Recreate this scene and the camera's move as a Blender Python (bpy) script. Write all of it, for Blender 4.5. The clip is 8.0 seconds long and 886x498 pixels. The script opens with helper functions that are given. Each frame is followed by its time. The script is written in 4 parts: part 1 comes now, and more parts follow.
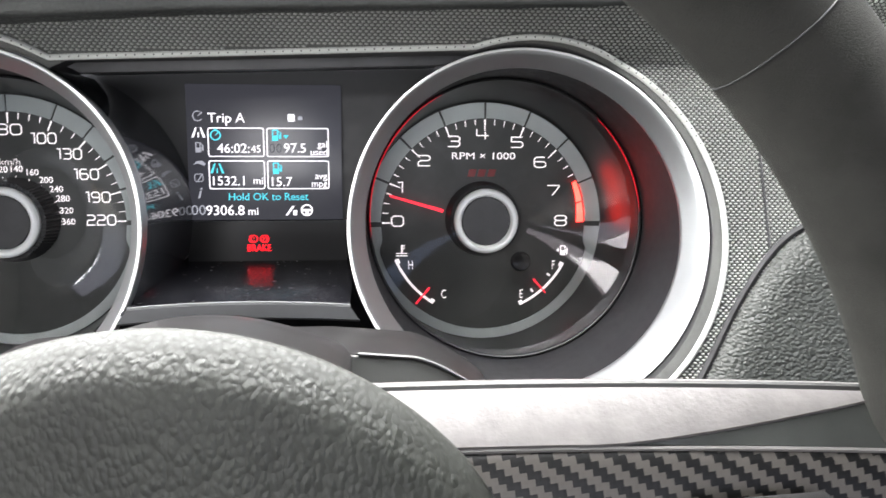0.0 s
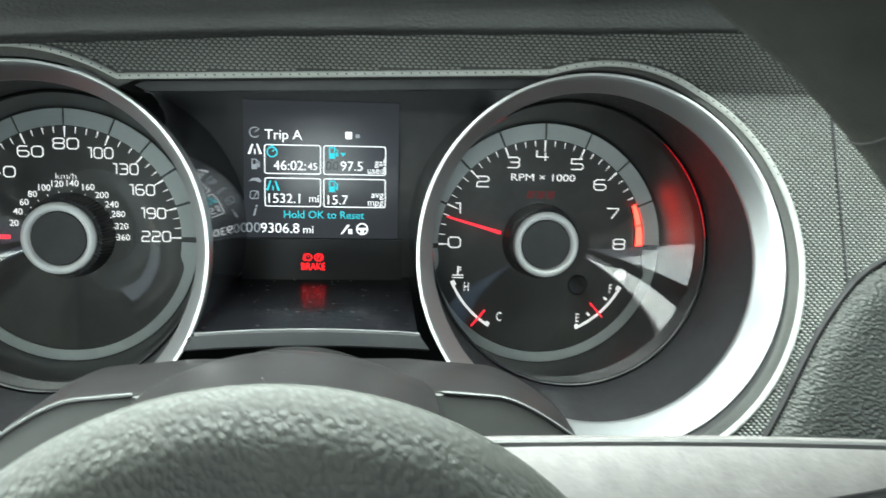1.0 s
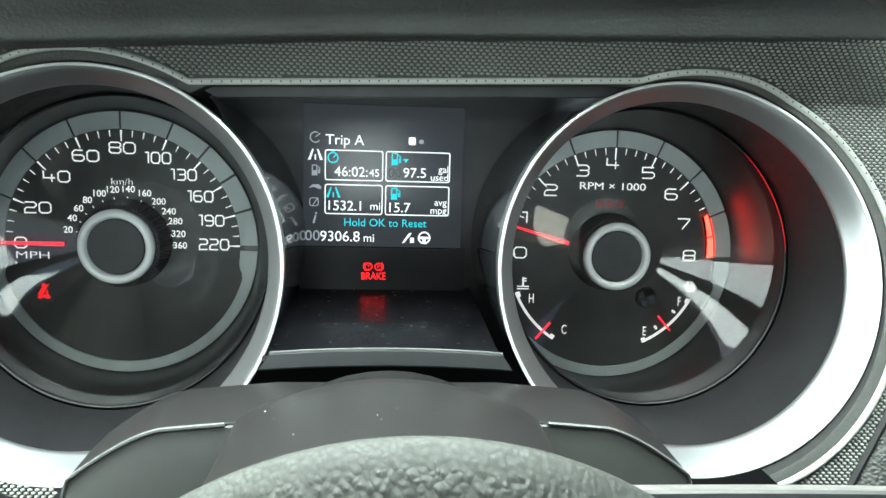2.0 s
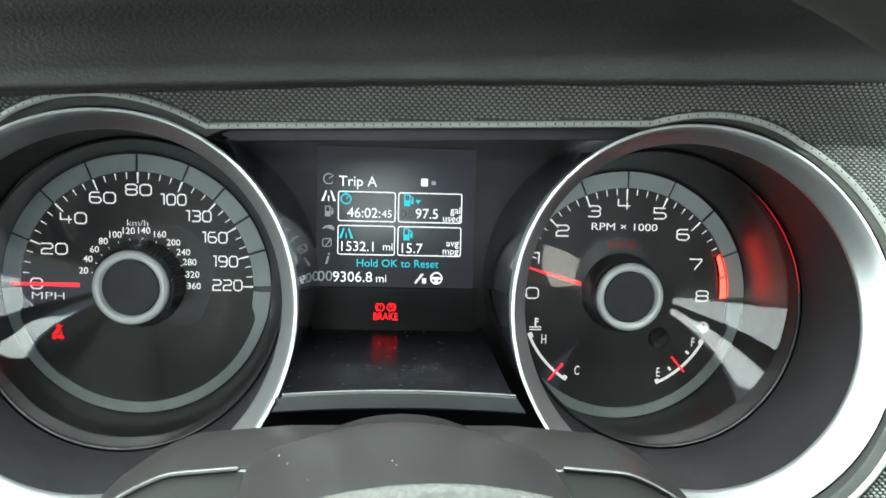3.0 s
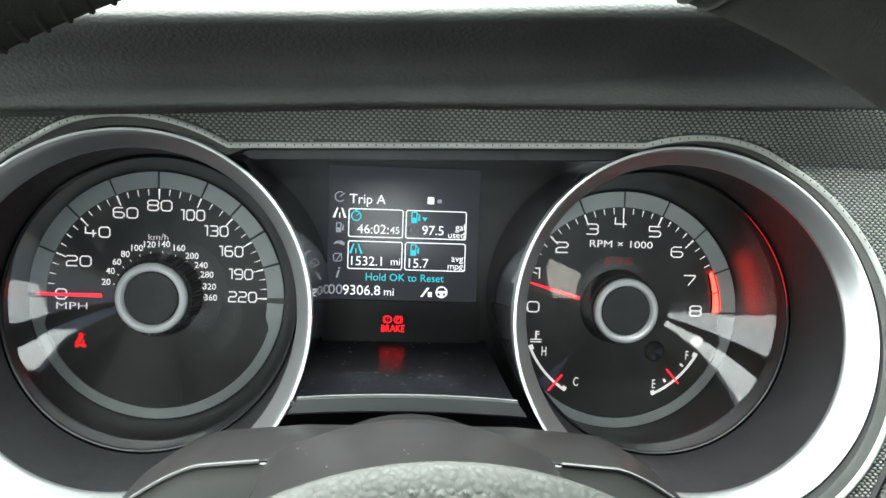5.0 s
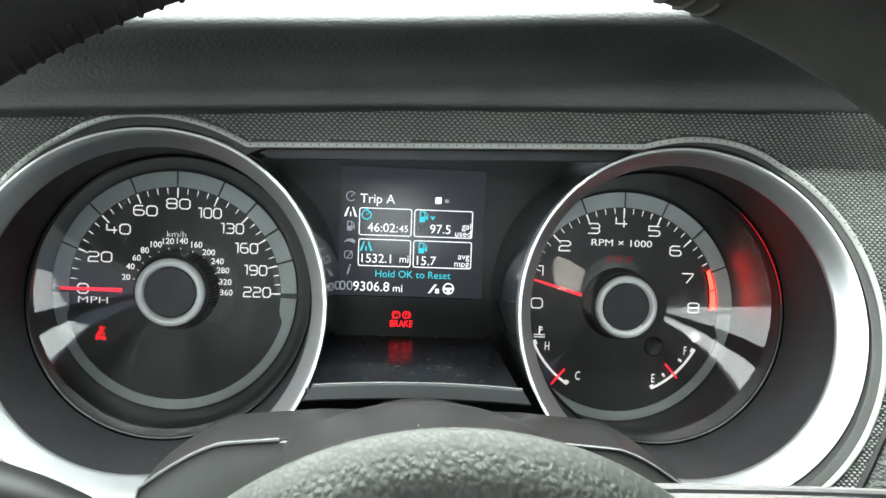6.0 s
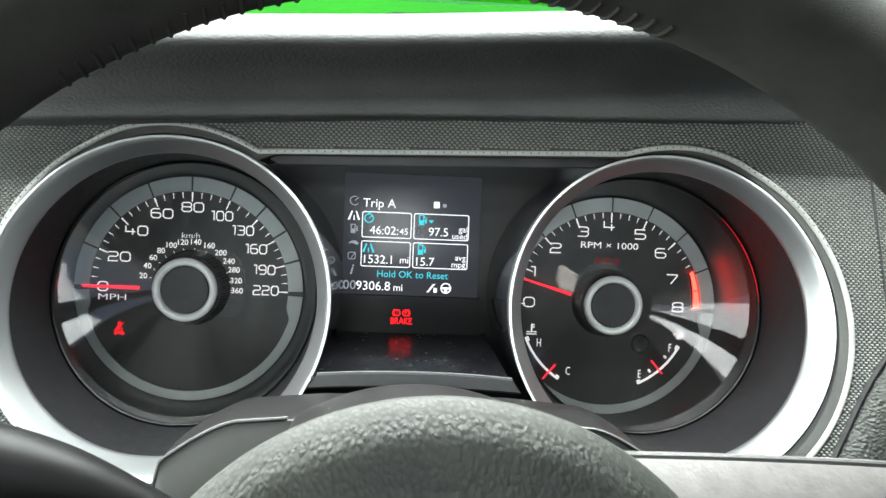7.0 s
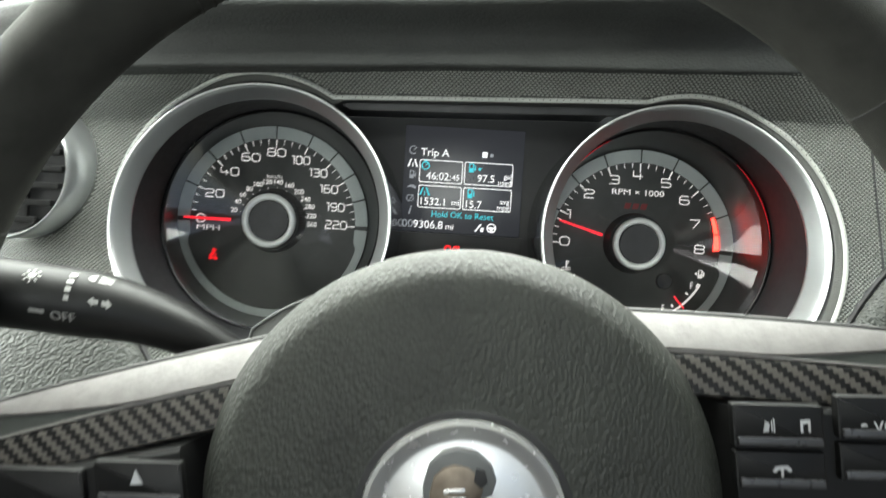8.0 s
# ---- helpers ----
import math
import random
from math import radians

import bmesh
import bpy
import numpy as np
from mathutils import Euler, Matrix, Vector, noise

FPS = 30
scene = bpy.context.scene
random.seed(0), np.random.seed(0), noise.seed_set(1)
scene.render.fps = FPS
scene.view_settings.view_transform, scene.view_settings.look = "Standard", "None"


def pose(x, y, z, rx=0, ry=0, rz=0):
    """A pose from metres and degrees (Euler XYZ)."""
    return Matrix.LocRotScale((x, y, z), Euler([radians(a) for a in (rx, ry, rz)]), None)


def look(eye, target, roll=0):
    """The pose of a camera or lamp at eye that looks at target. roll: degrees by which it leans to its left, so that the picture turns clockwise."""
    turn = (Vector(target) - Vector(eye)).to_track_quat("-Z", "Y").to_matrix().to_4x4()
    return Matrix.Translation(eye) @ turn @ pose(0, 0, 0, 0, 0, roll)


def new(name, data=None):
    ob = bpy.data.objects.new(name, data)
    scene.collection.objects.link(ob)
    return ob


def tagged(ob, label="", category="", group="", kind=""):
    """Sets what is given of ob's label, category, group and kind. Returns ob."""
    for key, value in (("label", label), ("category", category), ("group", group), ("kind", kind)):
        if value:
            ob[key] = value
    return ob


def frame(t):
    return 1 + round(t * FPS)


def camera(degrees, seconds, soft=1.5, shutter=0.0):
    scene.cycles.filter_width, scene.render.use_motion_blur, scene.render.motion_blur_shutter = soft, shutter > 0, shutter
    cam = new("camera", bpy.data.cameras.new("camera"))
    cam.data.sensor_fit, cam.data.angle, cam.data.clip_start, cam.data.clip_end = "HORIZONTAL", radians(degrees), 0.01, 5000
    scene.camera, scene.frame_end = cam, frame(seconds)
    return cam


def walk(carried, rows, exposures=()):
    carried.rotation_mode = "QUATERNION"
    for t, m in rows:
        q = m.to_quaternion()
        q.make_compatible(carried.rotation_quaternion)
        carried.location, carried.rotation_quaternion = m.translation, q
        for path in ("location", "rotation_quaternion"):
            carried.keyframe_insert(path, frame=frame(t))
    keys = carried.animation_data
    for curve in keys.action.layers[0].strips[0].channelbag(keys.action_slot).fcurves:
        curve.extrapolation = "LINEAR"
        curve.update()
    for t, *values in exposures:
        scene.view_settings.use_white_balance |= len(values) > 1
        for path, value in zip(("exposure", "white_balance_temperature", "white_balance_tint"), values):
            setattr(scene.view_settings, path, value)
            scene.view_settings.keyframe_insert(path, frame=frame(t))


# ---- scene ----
cam = camera(61.3, 8.0, 1.5, 0.4)
PATH = [
    (0, (0.0562, -0.3686, 0.0346), (0.247, 1.604, -0.230), 0.20),
    (0.5, (0.0500, -0.3647, 0.0324), (0.190, 1.611, -0.245), 0.80),
    (1, (0.0317, -0.3591, 0.0450), (0.208, 1.615, -0.225), 1.23),
    (1.5, (0.0065, -0.3434, 0.0509), (0.184, 1.626, -0.252), 1.60),
    (3, (0.0016, -0.3440, 0.0534), (0.146, 1.641, -0.144), 1.58),
    (3.5, (0.0019, -0.3471, 0.0514), (0.131, 1.644, -0.081), 1.62),
    (4, (-0.0020, -0.3519, 0.0491), (0.138, 1.638, -0.090), 1.75),
    (4.5, (-0.0006, -0.3559, 0.0504), (0.141, 1.634, -0.089), 1.88),
    (6, (-0.0056, -0.3754, 0.0462), (0.132, 1.617, -0.065), 2.17),
    (6.5, (-0.0059, -0.3838, 0.0431), (0.126, 1.609, -0.056), 2.30),
    (7, (-0.0029, -0.3993, 0.0424), (0.119, 1.595, -0.039), 2.33),
    (7.5, (-0.0003, -0.4253, 0.0359), (0.055, 1.572, -0.050), 2.50),
    (8, (0.0058, -0.4595, 0.0071), (-0.040, 1.539, -0.068), 3.45),
]
LEAN_BACK = 22.0
G = Matrix.Translation((0, 0, 0.92)) @ Matrix.Rotation(radians(-LEAN_BACK), 4, "X")
EXPOSURES = [(0.0, 1.06, 6600, 22), (0.5, 1.02, 6550, 18), (0.7, 0.99, 6550, 17), (1.0, 0.76, 6300, 4), (1.5, 0.76, 6250, 2), (3.0, 0.64, 6300, 4), (4.0, 0.65, 6400, 8), (6.0, 0.67, 6420, 10), (7.0, 0.70, 6450, 12), (7.5, 0.70, 6550, 10), (8.0, 0.57, 6700, 10)]
walk(cam, [(t, G @ look(eye, target, roll)) for t, eye, target, roll in PATH], EXPOSURES)

# ---------------------------------------------------------------- light
world = bpy.data.worlds.new("sky")
scene.world = world
world.use_nodes = True
wn = world.node_tree.nodes
sky = wn.new("ShaderNodeTexSky")
sky.sky_type, sky.sun_disc = "NISHITA", False
sky.sun_elevation, sky.sun_rotation = radians(52), radians(215)
sky.dust_density, sky.air_density = 3.0, 1.2
bg = wn["Background"]
bg.inputs["Strength"].default_value = 0.15
world.node_tree.links.new(sky.outputs["Color"], bg.inputs["Color"])

sun_data = bpy.data.lights.new("sun", "SUN")
sun_data.energy, sun_data.angle, sun_data.color = 1.2, radians(12), (1, 0.97, 0.92)
sun = new("sun", sun_data)
sun.matrix_world = look((-3, -3, 6), (0, 0.4, 0.9))


def window_light(name, eye, target, w, h, watts, color=(0.925, 1.0, 0.94), roll=0):
    data = bpy.data.lights.new(name, "AREA")
    data.shape, data.size, data.size_y, data.energy, data.color = "RECTANGLE", w, h, watts, color
    ob = new(name, data)
    ob.matrix_world = look(eye, target, roll)
    return ob


window_light("windscreen_daylight", (-0.10, 0.06, 1.285), (-0.10, -0.341, 0.485), 0.82, 0.44, 20.5)
window_light("driver_door_daylight", (-0.545, -0.02, 0.985), (0.5, -0.02, 0.96), 0.48, 0.37, 8.2)
# Small tilted panel added for a beige reflection in the tachometer lens.
window_light("passenger_side_patch_light", (1.075, -0.83, 0.88), (0.1, -0.83, 0.88), 0.226, 0.098, 0.31, (1.0, 0.98, 0.86), 45)
window_light("rear_window_daylight", (-0.10, -1.300, 1.385), (-0.10, -1.00, 0.60), 0.50, 0.36, 3.0)
# Unseen panel added overhead to draw a bright streak in the lenses.
window_light("roof_streak_light", (-0.07, -0.865, 1.43), (-0.07, -0.865, 0.5), 0.30, 0.15, 1.1)

# ---------------------------------------------------------------- materials


def nodes_of(name):
    m = bpy.data.materials.new(name)
    m.use_nodes = True
    nt = m.node_tree
    return m, nt, nt.nodes["Principled BSDF"]


def coords(nt, scale=(1, 1, 1), kind="Object"):
    tc, mp = nt.nodes.new("ShaderNodeTexCoord"), nt.nodes.new("ShaderNodeMapping")
    mp.inputs["Scale"].default_value = scale
    nt.links.new(tc.outputs[kind], mp.inputs["Vector"])
    return mp.outputs["Vector"]


def noise_tex(nt, vec, scale, detail=4.0, rough=0.55):
    n = nt.nodes.new("ShaderNodeTexNoise")
    n.inputs["Scale"].default_value, n.inputs["Detail"].default_value, n.inputs["Roughness"].default_value = scale, detail, rough
    nt.links.new(vec, n.inputs["Vector"])
    return n.outputs["Fac"]


def ramp(nt, fac, *stops):
    r = nt.nodes.new("ShaderNodeValToRGB")
    els = r.color_ramp.elements
    while len(els) < len(stops):
        els.new(0.5)
    for el, (p, c) in zip(els, stops):
        el.position, el.color = p, (*c, 1)
    nt.links.new(fac, r.inputs["Fac"])
    return r.outputs["Color"]


def math_node(nt, op, a, b=None, c=None):
    n = nt.nodes.new("ShaderNodeMath")
    n.operation = op
    for i, v in enumerate((a, b, c)):
        if v is None:
            continue
        if isinstance(v, (int, float)):
            n.inputs[i].default_value = v
        else:
            nt.links.new(v, n.inputs[i])
    return n.outputs[0]


def bump(nt, bsdf, height, strength, distance):
    b = nt.nodes.new("ShaderNodeBump")
    b.inputs["Strength"].default_value, b.inputs["Distance"].default_value = strength, distance
    nt.links.new(height, b.inputs["Height"])
    nt.links.new(b.outputs["Normal"], bsdf.inputs["Normal"])


def tint(c, k):
    return tuple(min(1, v * k) for v in c)


def plain(name, color, rough=0.45, metal=0.0, var=0.25, scale=40, grain=0.0, gscale=1800, gdist=0.0002, spec=0.5, coat=0.0, rvar=0.12):
    """A surface with soft stains, gloss that varies, and fine grain."""
    m, nt, p = nodes_of(name)
    v = coords(nt)
    f = noise_tex(nt, v, scale)
    nt.links.new(ramp(nt, f, (0.3, tint(color, 1 - var)), (0.7, tint(color, 1 + var))), p.inputs["Base Color"])
    g = noise_tex(nt, v, scale * 4.3, 6)
    nt.links.new(math_node(nt, "MULTIPLY_ADD", g, 2 * rvar, rough - rvar), p.inputs["Roughness"])
    p.inputs["Metallic"].default_value, p.inputs["Specular IOR Level"].default_value, p.inputs["Coat Weight"].default_value = metal, spec, coat
    if grain:
        bump(nt, p, noise_tex(nt, v, gscale, 3), grain, gdist)
    return m


def leather(name, color, cell=900, stretch=(1, 1, 1), rough=0.5, strength=0.6, dist=0.0004, var=0.2, spec=0.5):
    """Grained vinyl or hide: small cells with creases between."""
    m, nt, p = nodes_of(name)
    v = coords(nt, stretch)
    warp = nt.nodes.new("ShaderNodeTexNoise")
    warp.inputs["Scale"].default_value = cell * 0.5
    nt.links.new(v, warp.inputs["Vector"])
    mixv = nt.nodes.new("ShaderNodeVectorMath")
    mixv.operation = "MULTIPLY_ADD"
    nt.links.new(warp.outputs["Color"], mixv.inputs[0])
    mixv.inputs[1].default_value = (0.9 / cell,) * 3
    nt.links.new(v, mixv.inputs[2])
    p.inputs["Specular IOR Level"].default_value = spec
    vo = nt.nodes.new("ShaderNodeTexVoronoi")
    vo.feature = "SMOOTH_F1"
    vo.inputs["Scale"].default_value, vo.inputs["Smoothness"].default_value = cell, 0.35
    nt.links.new(mixv.outputs[0], vo.inputs["Vector"])
    h = math_node(nt, "SUBTRACT", 1.0, vo.outputs["Distance"])
    h2 = math_node(nt, "MULTIPLY_ADD", noise_tex(nt, v, cell * 0.25, 3), 0.8, h)
    bump(nt, p, h2, strength, dist)
    f = noise_tex(nt, v, 30)
    nt.links.new(ramp(nt, f, (0.3, tint(color, 1 - var)), (0.7, tint(color, 1 + var))), p.inputs["Base Color"])
    nt.links.new(math_node(nt, "MULTIPLY_ADD", vo.outputs["Distance"], 0.25, rough - 0.1), p.inputs["Roughness"])
    return m


def glow(name, color, strength, base=None, rough=0.5):
    m, nt, p = nodes_of(name)
    p.inputs["Base Color"].default_value = (*(base or color), 1)
    p.inputs["Roughness"].default_value = rough
    p.inputs["Emission Color"].default_value = (*color, 1)
    p.inputs["Emission Strength"].default_value = strength
    return m


def clear(name, gloss=0.9, rough=0.02, ior=1.5, tintc=(1, 1, 1)):
    m, nt, p = nodes_of(name)
    nt.nodes.remove(p)
    tr, gl, mx, fr = (nt.nodes.new("ShaderNode" + k) for k in ("BsdfTransparent", "BsdfGlossy", "MixShader", "Fresnel"))
    tr.inputs["Color"].default_value = (*tintc, 1)
    gl.inputs["Roughness"].default_value = rough
    gl.inputs["Color"].default_value = (gloss,) * 3 + (1,)
    fr.inputs["IOR"].default_value = ior
    nt.links.new(fr.outputs[0], mx.inputs[0])
    nt.links.new(tr.outputs[0], mx.inputs[1])
    nt.links.new(gl.outputs[0], mx.inputs[2])
    nt.links.new(mx.outputs[0], nt.nodes["Material Output"].inputs["Surface"])
    return m


def woven(name, c1, c2, pitch=0.0022):
    """Twill weave of carbon tows under clear resin."""
    m, nt, p = nodes_of(name)
    s = nt.nodes.new("ShaderNodeSeparateXYZ")
    nt.links.new(coords(nt), s.inputs[0])
    a = math_node(nt, "MULTIPLY", s.outputs["X"], 1 / pitch)
    b = math_node(nt, "MULTIPLY", s.outputs["Z"], 1 / pitch)
    ai, bi = math_node(nt, "FLOOR", a), math_node(nt, "FLOOR", b)
    k = math_node(nt, "FLOORED_MODULO", math_node(nt, "ADD", ai, bi), 4.0)
    over = math_node(nt, "LESS_THAN", k, 2.0)
    mx = nt.nodes.new("ShaderNodeMix")
    mx.data_type = "RGBA"
    nt.links.new(over, mx.inputs["Factor"])
    mx.inputs["A"].default_value, mx.inputs["B"].default_value = (*c1, 1), (*c2, 1)
    nt.links.new(mx.outputs["Result"], p.inputs["Base Color"])
    p.inputs["Roughness"].default_value, p.inputs["Specular IOR Level"].default_value = 0.45, 0.3
    fa = math_node(nt, "ABSOLUTE", math_node(nt, "SUBTRACT", math_node(nt, "FRACT", a), 0.5))
    fb = math_node(nt, "ABSOLUTE", math_node(nt, "SUBTRACT", math_node(nt, "FRACT", b), 0.5))
    bump(nt, p, math_node(nt, "MULTIPLY_ADD", math_node(nt, "ADD", fa, fb), -0.35, over), 0.5, 0.0004)
    return m


# Ground is darker than the studs: shade between them, put into its colour.
FASCIA = plain("moulded ground with groove shade", (0.066, 0.069, 0.064), 0.5, 0, 0.15, 25, 0.25, 2500, 0.00005)
STUDS = plain("lighter grey moulded studs", (0.255, 0.265, 0.247), 0.34, 0, 0.12, 25)
PAD = leather("grained black vinyl", (0.0250, 0.0268, 0.0262), 760, (0.9, 1, 1.2), 0.52, 0.30, 0.0006, spec=0.4)
PAD_SIDE = leather("grained grey vinyl", (0.034, 0.037, 0.033), 640, (0.9, 1, 1.2), 0.52, 0.85, 0.0008)
HUB = leather("grained airbag vinyl", (0.0225, 0.0245, 0.0200), 640, (1.2, 1, 0.8), 0.58, 0.52, 0.0008, var=0.3)
SUEDE = plain("black suede", (0.032, 0.032, 0.029), 0.85, 0, 0.22, 60, 0.8, 2600, 0.0003, 0.2)
SILVER = plain("satin silver paint", (0.47, 0.485, 0.495), 0.31, 0.90, 0.03, 40, rvar=0.02)
KNOBRING = plain("satin silver ring", (0.90, 0.91, 0.90), 0.42, 0.1, 0.04, 60)
BRIGHT = plain("polished silver", (0.86, 0.87, 0.87), 0.32, 0.15, 0.05, 60)
SPOKE = plain("brushed silver spoke", (0.128, 0.120, 0.117), 0.55, 0.2, 0.14, 150, 0.5, 500, 0.0003)
CAVITY = plain("matt black plastic", (0.042, 0.042, 0.044), 0.5, 0, 0.3, 60)
GLOSSY = plain("gloss black plastic", (0.020, 0.020, 0.022), 0.12, 0, 0.3, 50, rvar=0.05)
SHROUD = plain("dark grey column plastic", (0.0165, 0.0156, 0.0158), 0.33, 0, 0.06, 50, 0.15, 3200, 0.00004, rvar=0.015, spec=0.32)
BLACKPL = plain("black switch plastic", (0.007, 0.007, 0.007), 0.46, 0, 0.2, 60, 0.3, 2400, 0.0001, spec=0.25)
FACE = plain("black dial print", (0.050, 0.054, 0.051), 0.55, 0, 0.2, 60)
RING = plain("grey dial ring", (0.47, 0.52, 0.51), 0.5, 0, 0.08, 90, 0.15, 3500, 0.00004)
WHITE = glow("lit white print", (1.0, 0.98, 0.96), 0.45, (0.8, 0.8, 0.8))
REDLIT = glow("lit red needle", (1.0, 0.02, 0.04), 0.95, (0.7, 0.02, 0.03))
REDLAMP = glow("red warning lamp", (1.0, 0.012, 0.02), 0.7, (0.3, 0.01, 0.01))
BRAKELAMP = glow("red brake lamp", (1.0, 0.006, 0.012), 2.2, (0.3, 0.01, 0.01))
REDDIM = glow("dull red badge", (0.6, 0.02, 0.02), 0.03, (0.16, 0.015, 0.015))
REDLINE = glow("lit orange red strip", (1.0, 0.038, 0.024), 5.0, (0.6, 0.05, 0.03))
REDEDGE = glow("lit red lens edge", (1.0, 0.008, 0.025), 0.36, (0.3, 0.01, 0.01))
LCDBACK = glow("lit black display", (0.05, 0.055, 0.065), 0.40, (0.008, 0.008, 0.01), 0.25)
LCDWHITE = glow("display white", (0.95, 0.97, 1.0), 0.75, (0.5, 0.5, 0.5))
LCDCYAN = glow("display cyan", (0.04, 0.70, 0.80), 0.60, (0.02, 0.3, 0.4))
LCDDIM = glow("display grey", (0.45, 0.5, 0.55), 0.42, (0.1, 0.1, 0.1))
LCDFAINT = glow("display faint grey", (0.35, 0.4, 0.45), 0.12, (0.05, 0.05, 0.05))
LENS = clear("clear gauge lens", 1.0, 0.03, 1.48)
GLASS = clear("window glass", 0.9, 0.0, 1.45, (0.92, 0.96, 0.94))
CARBON = woven("carbon twill", (0.004, 0.004, 0.004), (0.075, 0.069, 0.062), 0.0016)
GREEN = plain("green car paint", (0.035, 0.52, 0.003), 0.6, 0.0, 0.05, 20, spec=0.12)
ASPHALT = plain("asphalt", (0.055, 0.055, 0.055), 0.85, 0, 0.3, 3, 0.5, 120, 0.004)
LINER = plain("light grey headliner", (0.30, 0.30, 0.29), 0.9, 0, 0.08, 12, 0.4, 900, 0.0005)
TRIMBLK = plain("dark cabin trim", (0.03, 0.03, 0.032), 0.7, 0, 0.2, 12, 0.4, 700, 0.0004)

# ---------------------------------------------------------------- helpers for meshes
ORIGIN = {}


def mesh_of(verts, faces, smooth=35):
    me = bpy.data.meshes.new("mesh")
    me.from_pydata([tuple(v) for v in verts], [], faces)
    me.update()
    finish(me, smooth)
    return me


def finish(me, smooth=35):
    if smooth:
        me.polygons.foreach_set("use_smooth", [True] * len(me.polygons))
        me.set_sharp_from_angle(angle=radians(smooth))


def from_bm(bm, smooth=35):
    me = bpy.data.meshes.new("mesh")
    bmesh.ops.recalc_face_normals(bm, faces=bm.faces)
    bm.to_mesh(me)
    bm.free()
    finish(me, smooth)
    return me


def root_of(ob):
    while ob.parent:
        ob = ob.parent
    return ob


def thing(name, at, label, category, group="", kind="", m=None):
    """An Empty at its base, in the leaning frame of the instrument panel."""
    ob = new(name)
    ob.empty_display_size = 0.02
    ob.matrix_world = m or (G @ Matrix.Translation(at))
    ORIGIN[ob] = Vector(at)
    return tagged(ob, label, category, group, kind)


def part(name, me, material, parent, label="", smooth=35):
    if isinstance(me, bmesh.types.BMesh):
        me = from_bm(me, smooth)
    ob = new(name, me)
    me.name = name
    if material and not me.materials:
        me.materials.append(material)
    at = ORIGIN[root_of(parent)]
    if at.length:
        me.transform(Matrix.Translation(-at))
    ob.parent = parent
    return tagged(ob, label)


def solid(name, me, material, label, category, kind="structure", m=None, smooth=35):
    if isinstance(me, bmesh.types.BMesh):
        me = from_bm(me, smooth)
    ob = new(name, me)
    me.name = name
    me.materials.append(material)
    ob.matrix_world = G if m is None else m
    return tagged(ob, label, category, "", kind)


def grid_mesh(rows, close_u=False, close_v=False, smooth=35):
    """rows[i][j]: points; quads between."""
    n, k = len(rows), len(rows[0])
    verts = [p for r in rows for p in r]
    faces = []
    for i in range(n if close_u else n - 1):
        for j in range(k if close_v else k - 1):
            a, b = i * k + j, i * k + (j + 1) % k
            c, d = ((i + 1) % n) * k + (j + 1) % k, ((i + 1) % n) * k + j
            faces.append((a, b, c, d))
    return mesh_of(verts, faces, smooth)


def lathe(profile, c, n=96, a0=0.0, a1=360.0, smooth=35):
    """profile: (radius, depth) pairs, turned about the axis through c that points at the driver."""
    full = abs(a1 - a0 - 360) < 1e-6
    m = n if full else n + 1
    rows = []
    for i in range(m):
        a = radians(a0 + (a1 - a0) * i / n)
        rows.append([(c[0] + r * math.cos(a), c[1] + y, c[2] + r * math.sin(a)) for r, y in profile])
    return grid_mesh(rows, close_u=full, smooth=smooth)


def arc_plate(c, r0, r1, a0, a1, y0, y1, n=24):
    """A plate cut as a sector of a ring, y0 at the back and y1 at the front."""
    return lathe([(r0, y0), (r0, y1), (r1, y1), (r1, y0), (r0, y0)], c, n, a0, a1, 30)


def plate(pts, y0, y1, bev=0.0):
    """A flat shape given by (x, z) points, between the depths y0 (back) and y1 (front)."""
    bm = bmesh.new()
    vs = [bm.verts.new((x, y0, z)) for x, z in pts]
    f = bm.faces.new(vs)
    r = bmesh.ops.extrude_face_region(bm, geom=[f])
    moved = [e for e in r["geom"] if isinstance(e, bmesh.types.BMVert)]
    bmesh.ops.translate(bm, verts=moved, vec=(0, y1 - y0, 0))
    if bev:
        keep = [e for e in bm.edges if all(abs(v.co.y - y1) < 1e-7 for v in e.verts)]
        bmesh.ops.bevel(bm, geom=keep, offset=bev, segments=2, affect="EDGES", profile=0.6)
    return bm


def rect(x0, x1, z0, z1, r=0.0, n=4):
    if not r:
        return [(x0, z0), (x1, z0), (x1, z1), (x0, z1)]
    out = []
    for cx, cz, s in ((x1 - r, z0 + r, -90), (x1 - r, z1 - r, 0), (x0 + r, z1 - r, 90), (x0 + r, z0 + r, 180)):
        out += [(cx + r * math.cos(radians(s + 90 * i / n)), cz + r * math.sin(radians(s + 90 * i / n))) for i in range(n + 1)]
    return out


def block(x0, x1, y0, y1, z0, z1, bev=0.0, seg=2):
    bm = bmesh.new()
    bmesh.ops.create_cube(bm, size=1)
    for v in bm.verts:
        v.co = ((x0 + x1) / 2 + v.co.x * (x1 - x0), (y0 + y1) / 2 + v.co.y * (y1 - y0), (z0 + z1) / 2 + v.co.z * (z1 - z0))
    if bev:
        bmesh.ops.bevel(bm, geom=bm.edges[:], offset=bev, segments=seg, affect="EDGES", profile=0.6)
    return bm


